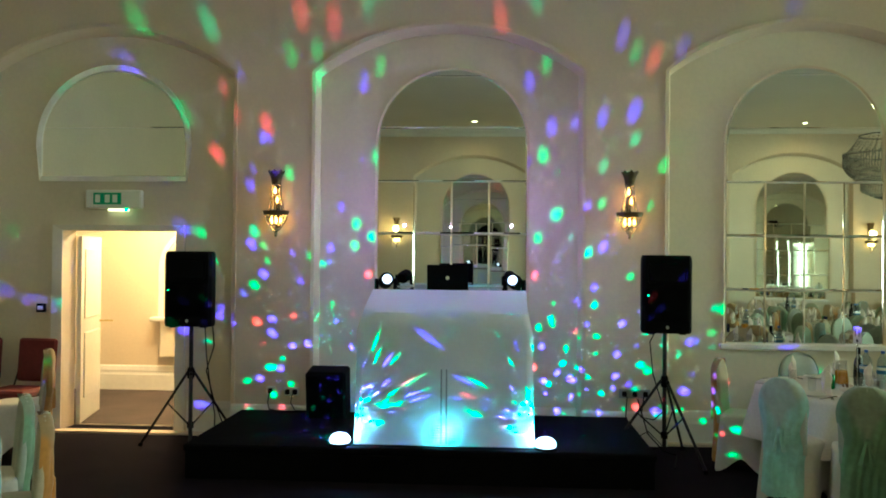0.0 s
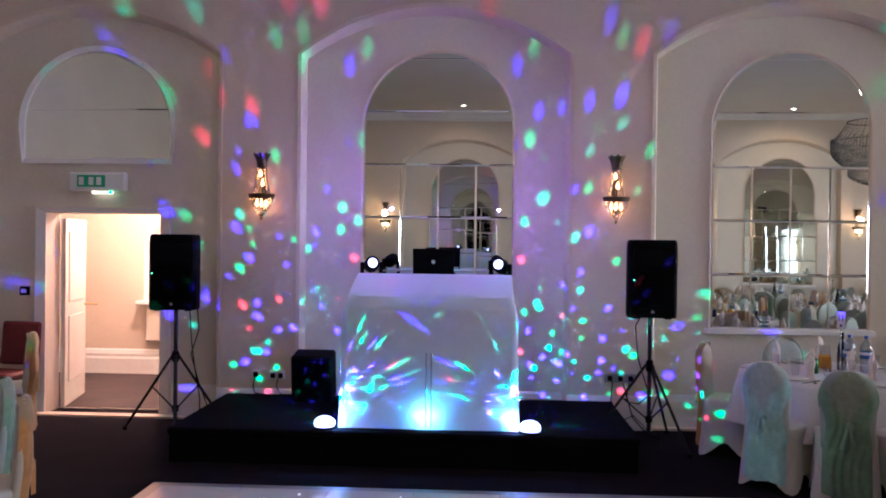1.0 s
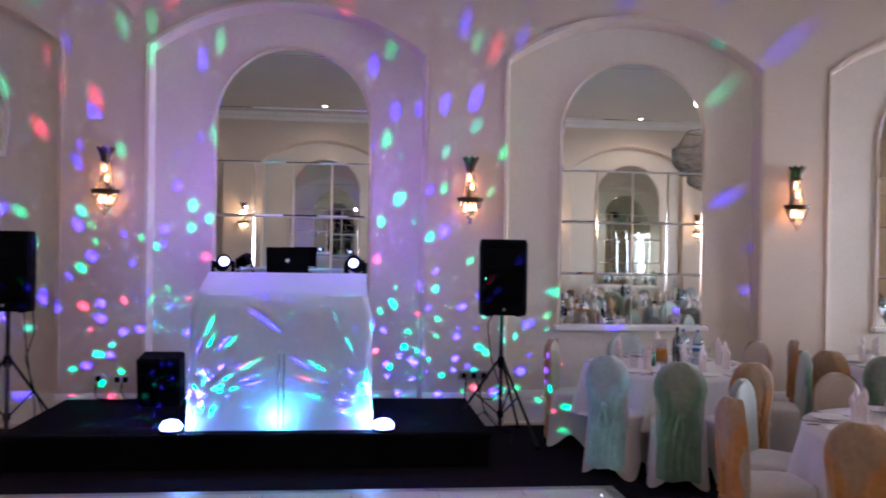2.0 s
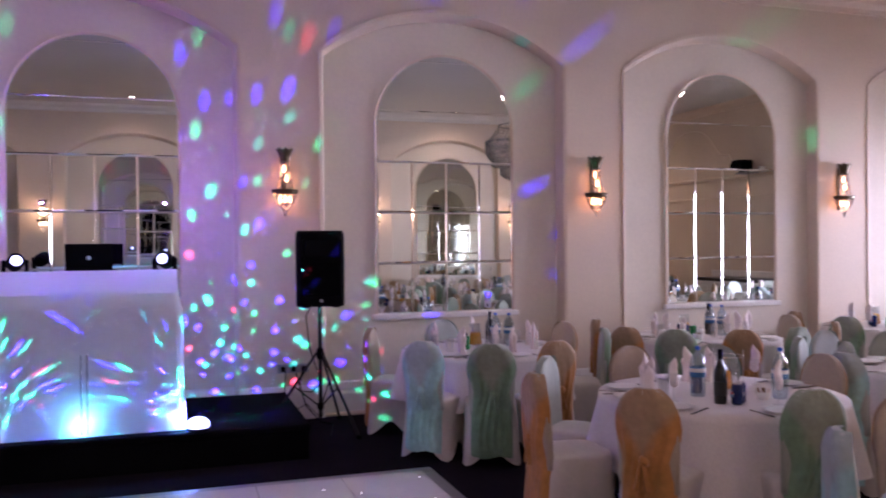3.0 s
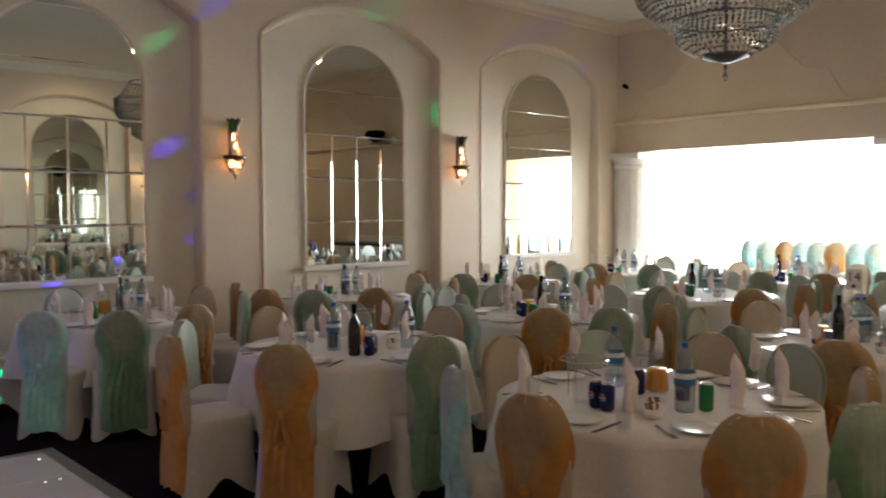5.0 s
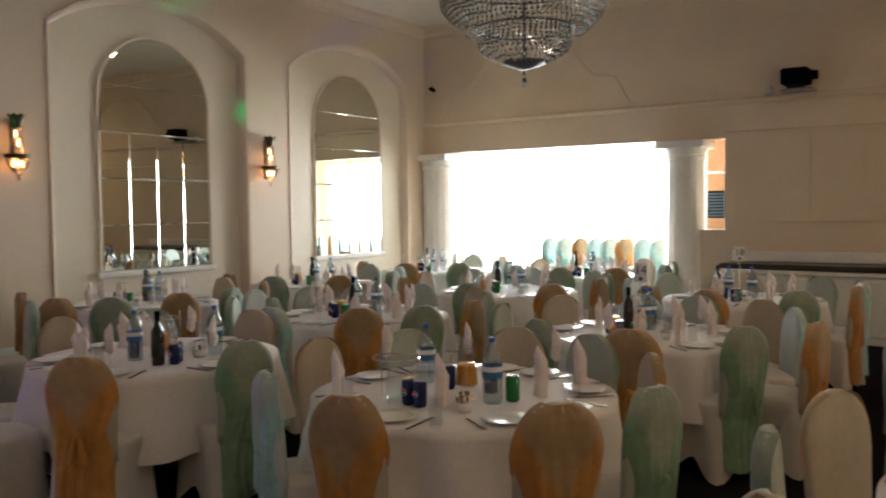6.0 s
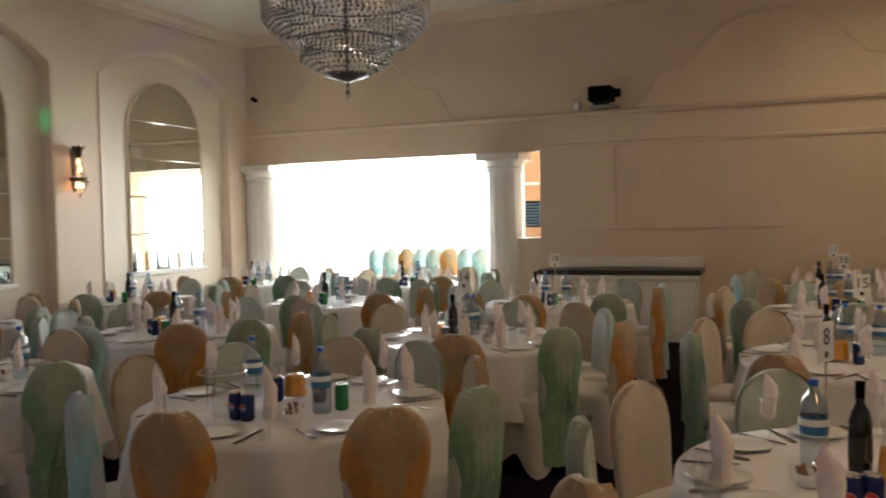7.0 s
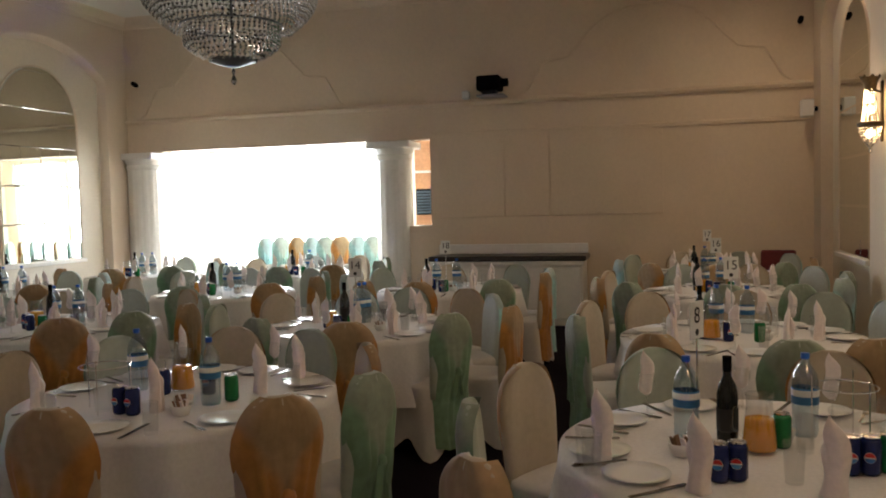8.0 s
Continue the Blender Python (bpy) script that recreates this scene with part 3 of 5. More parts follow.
END = [[(y0, 0.45), (y0, 2.85), (y0 + 1.42, 2.85), (y0 + 1.42, 0.45)] for y0 in (-0.9, 0.6, 2.1, 3.6, 5.1)]
SIDE = [[(x0, 0.45), (x0, 2.85), (x0 + 1.30, 2.85), (x0 + 1.30, 0.45)] for x0 in (EAST + 0.45, EAST + 1.85, EAST + 3.25)]
solid("annex_wall", holed([(-1.2, 0), (6.8, 0), (6.8, 3.0), (-1.2, 3.0)], END, AX, AX + 0.2, "x"), PANEL, "white annex end wall full of windows", "wall", "structure")
solid("annex_wall", holed([(EAST + 0.3, 0), (AX, 0), (AX, 3.0), (EAST + 0.3, 3.0)], SIDE, 6.6, 6.8, "y"), PANEL, "white annex side wall, its windows added to let in light", "wall", "structure")


def annex_window(k, hole, plane):
    w = thing("window_%d" % k, pose(0, 0, 0), "white framed window blown out by daylight", "window", kind="structure")
    a0, a1 = hole[0][0], hole[2][0]
    for p, q, r, s in ((a0, a0 + 0.05, 0.45, 2.85), (a1 - 0.05, a1, 0.45, 2.85), (a0 + 0.05, a1 - 0.05, 0.45, 0.50), (a0 + 0.05, a1 - 0.05, 2.80, 2.85)):
        part("window_frame", boxed(AX + 0.05, AX + 0.11, p, q, r, s) if plane == "x" else boxed(p, q, 6.66, 6.72, r, s), TRIM, w)


for k, hole in enumerate(END):
    annex_window(k + 1, hole, "x")
for k, hole in enumerate(SIDE):
    annex_window(k + 6, hole, "y")
solid("backdrop", boxed(AX + 2.5, AX + 2.6, -6, 12, -1, 7), GLOW, "bright overcast sky outside the annex windows", "sky", "structure")
solid("backdrop", boxed(EAST, AX + 2.5, 9.0, 9.1, -1, 7), GLOW, "bright overcast sky outside the annex windows", "sky", "structure")
# the bit of terracotta wall and grille seen past the column
solid("annex_pier", boxed(EAST + 1.6, EAST + 1.8, -1.2, 1.05, 0.20, 3.0), BRICKY, "terracotta painted pier in the annex", "wall", "structure")
solid("trim", boxed(EAST + 1.57, EAST + 1.6, -1.2, 1.05, 2.16, 2.20, 0.004), TRIM, "thin painted ledge on the pier", "moulding", "structure")
vent = thing("louvre_vent", pose(EAST + 1.6, 0.80, 0), "dark blue louvred grille on the terracotta pier", "vent")
part("frame", boxed(-0.03, 0, -0.34, 0.24, 1.48, 1.90, 0.008), BLACK, vent)
SLATE = material("blue_grey_slat", (0.05, 0.08, 0.11), 0.5, grain=0.05)
for i in range(8):
    part("slat", boxed(-0.055, -0.031, -0.32, 0.22, 1.50 + i * 0.048, 1.532 + i * 0.048, 0.004), SLATE, vent)
tub = thing("draped_side_table", pose(EAST + 1.5, 4.83, 0.20), "white draped side table in the bright annex", "table")
part("top", boxed(-0.30, 0.30, -0.37, 0.37, 0.74, 0.77, 0.006), LINEN, tub)
part("drape", holed([(-0.30, 0.0), (0.30, 0.0), (0.37, 0.738), (-0.37, 0.738)], [], -0.29, 0.29, "x"), LINEN, tub)

# ---- stage and disco ----
SX0, SX1, SY0, SY1, SZ = -0.66, 3.12, 3.72, NORTH - 0.035, 0.28
stage = thing("stage", pose(0, 0, 0), "low black carpeted stage platform against the wall", "stage")
part("deck", boxed(SX0, SX1, SY0, SY1, SZ - 0.06, SZ, 0.012), STAGECLOTH, stage)
part("skirt", boxed(SX0 + 0.015, SX1 - 0.015, SY0 + 0.015, SY1 - 0.01, 0.0, SZ - 0.062, 0.004), STAGECLOTH, stage)

booth = thing("dj_booth", pose(1.44, 3.86, SZ), "white cloth-covered booth lit by colour spots", "booth")


def scrim_front(u, v):
    h = 1.07 * v
    w = 0.735 - 0.02 * v - 0.045 * max(0, v - 0.85) / 0.15
    bow = 0.010 * math.sin(math.pi * v)
    return (w * (2 * u - 1) * (1 - bow), 0.0 + 0.045 * max(0, v - 0.93) / 0.07 + 0.006 * math.sin(9 * u + 3 * v), h)


def scrim_top(u, v):
    w = 0.67 + 0.01 * v
    return (w * (2 * u - 1), 0.047 + 0.60 * v, 1.07 + 0.165 * v ** 0.8 - 0.015 * math.sin(math.pi * v) * math.sin(math.pi * u))


bm = grid_sheet(bmesh.new(), scrim_front, 24, 20)
grid_sheet(bm, scrim_top, 24, 8)
for s in (-1, 1):
    def side(u, v, s=s):
        f = scrim_front(0.5 + s * 0.5, v)
        b = (s * 0.68, 0.64, 1.235 * v)
        return (f[0] + (b[0] - f[0]) * u, f[1] + (b[1] - f[1]) * u, f[2] + (b[2] - f[2]) * u)
    grid_sheet(bm, side, 6, 20)
bmesh.ops.remove_doubles(bm, verts=bm.verts[:], dist=0.004)
part("scrim", bm, SCRIM, booth, "stretched white scrim", True)
# strips laid on the cloth's face imitate the frame's dark silhouette behind it
for x in (-0.021, 0.021):
    part("seam", boxed(x - 0.006, x + 0.006, -0.016, -0.004, 0.02, 0.62, 0.002), ALU, booth, "dark strip on the cloth imitating the frame upright's silhouette")
part("table_board", boxed(-0.66, 0.66, 0.62, 1.15, 1.05, 1.09, 0.006), BLACK, booth)
for x in (-0.62, 0.62):
    part("leg", boxed(x - 0.02, x + 0.02, 1.08, 1.12, 0, 1.05, 0.004), STEEL, booth)

lap = thing("laptop", pose(1.42, 4.62, SZ + 1.09), "open dark laptop seen from behind its lid", "laptop")
part("base", boxed(-0.17, 0.17, 0.0, 0.24, 0.14, 0.158, 0.004), ALU, lap)
part("stand", boxed(-0.14, 0.14, 0.03, 0.20, 0.0, 0.138, 0.006), BLACK, lap)
part("lid", boxed(-0.185, 0.185, -0.006, 0.006, 0.0, 0.25, 0.005), BLACK, lap, "black lid", m=pose(0, -0.01, 0.12, 8))
part("emblem", turned([(0, 0), (0.017, 0), (0.017, 0.002), (0, 0.002)], 16), SIGNWHITE, lap, "small pale emblem", m=pose(0, -0.035, 0.25, 98))


def moving_head(x, y, turn):
    t = thing("moving_head_light", pose(x, y, SZ + 1.09, 0, 0, turn), "black moving-head disco light with a lit lens", "stage light", "disco lights")
    part("base", boxed(-0.09, 0.09, -0.09, 0.09, 0, 0.08, 0.012), BLACK, t)
    for s in (-1, 1):
        part("arm", boxed(s * 0.085 - 0.015, s * 0.085 + 0.015, -0.035, 0.035, 0.08, 0.24, 0.008), BLACK, t)
    part("head", turned([(0, -0.10), (0.05, -0.10), (0.066, -0.06), (0.066, 0.06), (0.058, 0.085), (0.045, 0.08), (0, 0.078)], 18), BLACK, t, m=pose(0, 0, 0.22, 78))
    part("lens", turned([(0, 0.0), (0.043, 0.0), (0.038, 0.010), (0, 0.018)], 16), DOME, t, "glowing lens", m=pose(0, 0, 0.22, 78) @ pose(0, 0, 0.079))
    return t


moving_head(0.86, 4.62, 15)
moving_head(2.02, 4.62, -15)


def led_dome(x, y):
    t = thing("led_dome_light", pose(x, y, SZ), "glowing crystal-ball light on the stage edge", "disco light", "dome lights")
    part("base", turned([(0, 0), (0.09, 0), (0.092, 0.01), (0.088, 0.018), (0, 0.018)], 24), BLACK, t)
    part("dome", turned([(0.078, 0.019), (0.086, 0.038), (0.080, 0.062), (0.056, 0.086), (0.02, 0.098), (0, 0.10)], 24), DOME, t, "white-lit faceted dome")
    return t


led_dome(0.60, 3.83)
led_dome(2.26, 3.83)

mon = thing("monitor_speaker", pose(0.27, 5.02, SZ), "black floor loudspeaker leaning on the stage", "loudspeaker")
part("cabinet", boxed(-0.19, 0.19, -0.14, 0.14, 0, 0.46, 0.02), BLACK, mon, m=pose(0, 0, 0, 8))
part("grille", boxed(-0.17, 0.17, -0.152, -0.141, 0.03, 0.43, 0.004), GRILLE, mon, m=pose(0, 0, 0, 8))


def pa_speaker(x, y, turn, spread):
    s = thing("speaker_stand", pose(x, y, 0, 0, 0, spread), "black steel tripod speaker stand", "stand", "speaker stands")
    part("pole", tube(bmesh.new(), [(0, 0, 0.12), (0, 0, 1.16)], 0.019, 10), STEEL, s)
    part("collar", turned([(0.03, 0), (0.034, 0.02), (0.034, 0.08), (0.028, 0.10), (0.019, 0.10)], 12), BLACK, s, m=pose(0, 0, 0.66))
    part("lower_collar", turned([(0.03, 0), (0.032, 0.05), (0.02, 0.06)], 12), BLACK, s, m=pose(0, 0, 0.20))
    part("knob", boxed(0.02, 0.06, -0.012, 0.012, 0.68, 0.72, 0.006), BLACK, s)
    for i in range(3):
        a = 2 * math.pi * i / 3
        d = Vector((math.cos(a), math.sin(a), 0))
        leg = part("leg", tube(bmesh.new(), [d * 0.03 + Vector((0, 0, 0.72)), d * 0.52 + Vector((0, 0, 0.02))], 0.013, 8), STEEL, s)
        part("rubber_foot", turned([(0, 0), (0.022, 0), (0.020, 0.03), (0, 0.035)], 10), BLACK, leg, m=Matrix.Translation(d * 0.52))
        part("brace", tube(bmesh.new(), [d * 0.02 + Vector((0, 0, 0.23)), d * 0.24 + Vector((0, 0, 0.42))], 0.008, 6), STEEL, s)
    b = thing("loudspeaker", pose(x, y, 1.15, 0, 0, turn), "black moulded loudspeaker on a tripod stand", "loudspeaker", "loudspeakers")
    bm = bmesh.new()
    vs = []
    for z, k in ((0, 0.97), (0.03, 1.0), (0.62, 1.0), (0.665, 0.985), (0.69, 0.93)):
        vs.append([bm.verts.new((a * k, c * k + 0.02, z)) for a, c in ((-0.19, -0.17), (-0.215, -0.13), (-0.215, 0.0), (-0.13, 0.19), (0.13, 0.19), (0.215, 0.0), (0.215, -0.13), (0.19, -0.17))])
    for a, c in zip(vs, vs[1:]):
        for i in range(8):
            bm.faces.new((a[i], a[(i + 1) % 8], c[(i + 1) % 8], c[i]))
    bm.faces.new(vs[0][::-1])
    bm.faces.new(vs[-1])
    part("cabinet", bm, BLACK, b)
    part("grille", boxed(-0.18, 0.18, -0.172, -0.150, 0.10, 0.40, 0.010), GRILLE, b)
    part("horn", boxed(-0.17, 0.17, -0.168, -0.150, 0.44, 0.62, 0.02), BLACK, b)
    part("status_light", boxed(-0.172, -0.164, -0.178, -0.168, 0.33, 0.338), material("green_led", (0, 1, 0.3), 0.4, emit=(0.1, 1, 0.4), power=8), b)
    part("badge", turned([(0, 0), (0.014, 0), (0.014, 0.004), (0, 0.004)], 12), ALU, b, m=pose(0, -0.152, 0.055, 90))
    for sx in (-0.14, 0.14):
        part("foot", boxed(sx - 0.03, sx + 0.03, -0.12, -0.06, -0.012, 0.004, 0.004), BLACK, b)
    return b


pa_speaker(-0.97, 4.72, 4, -70)
pa_speaker(3.37, 4.72, -3, -60)

# dance floor
df = thing("dance_floor", pose(0, 0, 0), "white gloss dance floor with starlight points and metal edge", "dance floor")
DX0, DX1, DY0, DY1 = -0.42, 3.83, -1.25, 3.02
edge = bmesh.new()
for a in ((DX0 - 0.10, DX1 + 0.10, DY1, DY1 + 0.10), (DX0 - 0.10, DX1 + 0.10, DY0 - 0.10, DY0), (DX0 - 0.10, DX0, DY0, DY1), (DX1, DX1 + 0.10, DY0, DY1)):
    box(edge, *a, 0.0, 0.016, 0.005)
part("edging", edge, ALU, df, "dark aluminium ramp edge")
PW, PH = (DX1 - DX0) / 7, (DY1 - DY0) / 7
tile = mesh_of("panel", boxed(-PW / 2 + 0.0015, PW / 2 - 0.0015, -PH / 2 + 0.0015, PH / 2 - 0.0015, 0, 0.022, 0.001), DANCE)
dot = mesh_of("star", turned([(0, 0), (0.006, 0), (0.005, 0.002), (0, 0.0025)], 8), LED)
rng = random.Random(4)
for i in range(7):
    for j in range(7):
        x, y = DX0 + (i + 0.5) * PW, DY0 + (j + 0.5) * PH
        p = part("panel", tile, None, df, m=pose(x, y, 0.001))
        if j > 3:
            for k in range(2):
                part("star", dot, None, p, m=pose(rng.uniform(-.42, .42) * PW, rng.uniform(-.42, .42) * PH, 0.022))

# ---- tables and chairs ----


def skirt_point(u, v):
    """The stretch cover from the seat (v 1) down to four feet (v 0)."""
    a = 2 * math.pi * u
    c, s = math.cos(a), math.sin(a)
    k = (abs(c) ** 5 + abs(s) ** 5) ** (-1 / 5)
    corner = math.sin(2 * a) ** 2
    pinch = 1 - 0.10 * math.sin(math.pi * v) * (1 - corner)
    wide = (0.203 + 0.035 * (1 - v) * corner) * pinch
    z = 0.46 * v + (1 - v) * 0.125 * (1 - corner)
    return (wide * k * c, wide * k * s, z)


def chair_seat():
    bm = grid_sheet(bmesh.new(), skirt_point, 40, 8, wrap=True)
    rim = [v for v in bm.verts if v.co.z > 0.459]
    last = sorted(rim, key=lambda v: math.atan2(v.co.y, v.co.x))
    for z, k in ((0.478, 0.965), (0.488, 0.80), (0.492, 0.35)):
        nxt = [bm.verts.new((v.co.x * k, v.co.y * k, z)) for v in sorted(rim, key=lambda v: math.atan2(v.co.y, v.co.x))]
        for i in range(40):
            j = (i + 1) % 40
            bm.faces.new((last[i], last[j], nxt[j], nxt[i]))
        last = nxt
    bm.faces.new(last)
    return bm


def back_half(z):
    """Half width of the backrest at a height."""
    if z < 0.71:
        return 0.184 - 0.014 * math.sin(math.pi * max(0, z - 0.1) / 0.61)
    q = (z - 0.71) / 0.24
    return 0.184 * math.sqrt(max(0.0, 1 - q ** 2.5))


def back_y(z):
    return -0.185 - 0.075 * max(0, z - 0.40) - 0.02 * max(0, 0.4 - z)


def chair_back():
    bm = bmesh.new()
    rows = [0.40, 0.48, 0.56, 0.64, 0.71, 0.78, 0.84, 0.885, 0.915, 0.935, 0.946]
    rings = []
    for z in rows:
        h, y = max(0.02, back_half(z)), back_y(z)
        t = 0.034 * math.sqrt(max(0.06, 1 - (max(0, z - 0.84) / 0.108) ** 2))
        ring = []
        for i in range(20):
            a = 2 * math.pi * i / 20
            c, s = math.cos(a), math.sin(a)
            ring.append(bm.verts.new((h * math.copysign(abs(c) ** 0.55, c), y + t * math.copysign(abs(s) ** 0.7, s) - 0.02 * (1 - abs(c)) , z)))
        rings.append(ring)
    for a, b in zip(rings, rings[1:]):
        for i in range(20):
            bm.faces.new((a[i], a[(i + 1) % 20], b[(i + 1) % 20], b[i]))
    bm.faces.new(rings[-1])
    bm.faces.new(rings[0][::-1])
    return bm


def sash_sheet(u, v):
    """Organza over the rear of the back: a V at the top, gathered at the knot, loose below."""
    s = 2 * u - 1
    top = KNOT + 0.03 + 0.27 * abs(s) ** 0.8
    z = 0.075 + (top - 0.075) * min(1, v / 0.7) + 0.03 * math.sin(5 * s) * max(0, 0.3 - v)
    if v > 0.7:
        z = top + (0.942 - top) * (v - 0.7) / 0.3
    pull = math.exp(-((z - KNOT) / 0.10) ** 2)
    half = (0.006 + back_half(max(z, 0.15))) * (1 + 0.03 * (1 - pull)) * (1 - 0.17 * pull) * (1 - 0.10 * max(0, min(1, (0.5 - z) / 0.15)))
    wrap = abs(s) ** 6
    fold = 0.008 * math.sin(19 * s + 4 * math.sin(7 * z)) * (1 - wrap)
    y = back_y(z) - (0.064 - 0.030 * (max(0, z - 0.82) / 0.122) ** 2) - 0.012 * pull + 0.068 * wrap + fold * (1 if v < 0.7 else 0.25) - 0.03 * max(0, 0.42 - z)
    return (half * s, y, z)


def sash_knot():
    bm = bmesh.new()
    bmesh.ops.create_icosphere(bm, subdivisions=2, radius=0.030)
    for v in bm.verts:
        v.co += v.co.normalized() * 0.010 * math.sin(60 * v.co.x + 40 * v.co.z)
        v.co.y *= 0.7
    for s in (-1, 1):
        grid_sheet(bm, lambda u, v, s=s: (s * (0.008 + 0.030 * v + (0.02 + 0.02 * v) * (u - 0.5)), -0.012 - 0.012 * math.sin(5 * u), -0.15 * v), 4, 6)
    return bm


SEAT = mesh_of("seat_cover", chair_seat(), LYCRA)
BACKS = {key: mesh_of("back_cover", chair_back(), HOOD[key]) for key in HOOD}
sheets = {}
for key, mat in (("gold", GOLD), ("mint", MINT), ("aqua", AQUA)):
    bm = grid_sheet(bmesh.new(), sash_sheet, 22, 20)
    sheets[key] = (mesh_of("sash", bm, mat), mesh_of("bow", sash_knot(), mat))
for me in [SEAT, *BACKS.values()] + [m for pair in sheets.values() for m in pair]:
    for p in me.polygons:
        p.use_smooth = True

CHAIR_LABEL = {"gold": "white covered banquet chair with a gold organza sash",
               "mint": "white covered banquet chair with a mint green sash",
               "aqua": "white covered banquet chair with a pale aqua sash"}
masters = {}


def banquet_chair(colour, m):
    if colour in masters:
        return copy_thing(masters[colour], m)
    t = thing("banquet_chair", m, CHAIR_LABEL[colour], "chair", "banquet chairs with %s sashes" % colour)
    part("seat_cover", SEAT, None, t)
    part("back_cover", BACKS[colour], None, t)
    sash = part("sash", sheets[colour][0], None, t, "%s organza sash" % colour)
    part("bow", sheets[colour][1], None, sash, m=pose(0, back_y(KNOT) - 0.072, KNOT))
    masters[colour] = t
    return t


R_TABLE = 0.73


def cloth_point(u, v):
    a = 2 * math.pi * u
    if v < 0.3:
        r = R_TABLE * v / 0.3
        return (r * math.cos(a), r * math.sin(a), 0.765)
    q = (v - 0.3) / 0.7
    wave = 0.055 * q ** 0.8 * (math.cos(11 * a + 0.6 * math.sin(2 * a)) + 0.4 * math.cos(17 * a + 1))
    r = R_TABLE + 0.012 + 0.05 * q ** 1.2 + wave
    return (r * math.cos(a), r * math.sin(a), 0.765 - 0.012 * min(1, q * 8) - 0.42 * q + 0.02 * q * math.cos(4 * a))


cloth_bm = bmesh.new()
grid_sheet(cloth_bm, cloth_point, 108, 20, wrap=True)
bmesh.ops.remove_doubles(cloth_bm, verts=cloth_bm.verts[:], dist=0.0005)
CLOTH = mesh_of("tablecloth", cloth_bm, LINEN)
for p in CLOTH.polygons:
    p.use_smooth = True
BOARD = mesh_of("tabletop", turned([(0, 0.735), (0.71, 0.735), (0.72, 0.745), (0.72, 0.758), (0, 0.758)], 48), DARKWOOD)
COLUMN = mesh_of("pedestal", turned([(0, 0), (0.05, 0.0), (0.05, 0.70), (0.12, 0.734), (0, 0.734)], 16), STEEL)
FOOT = mesh_of("foot", boxed(0.04, 0.40, -0.03, 0.03, 0, 0.05, 0.01), STEEL)
table_master = []


def round_table(x, y, turn):
    if table_master:
        copy_thing(table_master[0], pose(x, y, 0, 0, 0, turn))
        copy_thing(table_master[1], pose(x, y, 0, 0, 0, turn * 1.7))
        return
    t = thing("round_table", pose(x, y, 0, 0, 0, turn), "round banquet table on a dark pedestal under its cloth", "table", "banquet tables")
    part("tabletop", BOARD, None, t)
    part("pedestal", COLUMN, None, t)
    for i in range(4):
        part("foot", FOOT, None, t, m=pose(0, 0, 0, 0, 0, 90 * i))
    c = tagged(new("tablecloth", CLOTH), "white linen tablecloth falling in folds over a round table", "tablecloth", "tablecloths")
    c.matrix_basis = pose(x, y, 0, 0, 0, turn * 1.7)
    table_master.extend((t, c))


# each table: centre, then every chair's bearing from the centre, its sash, and how far out its back stands
G, M, A = "gold", "mint", "aqua"
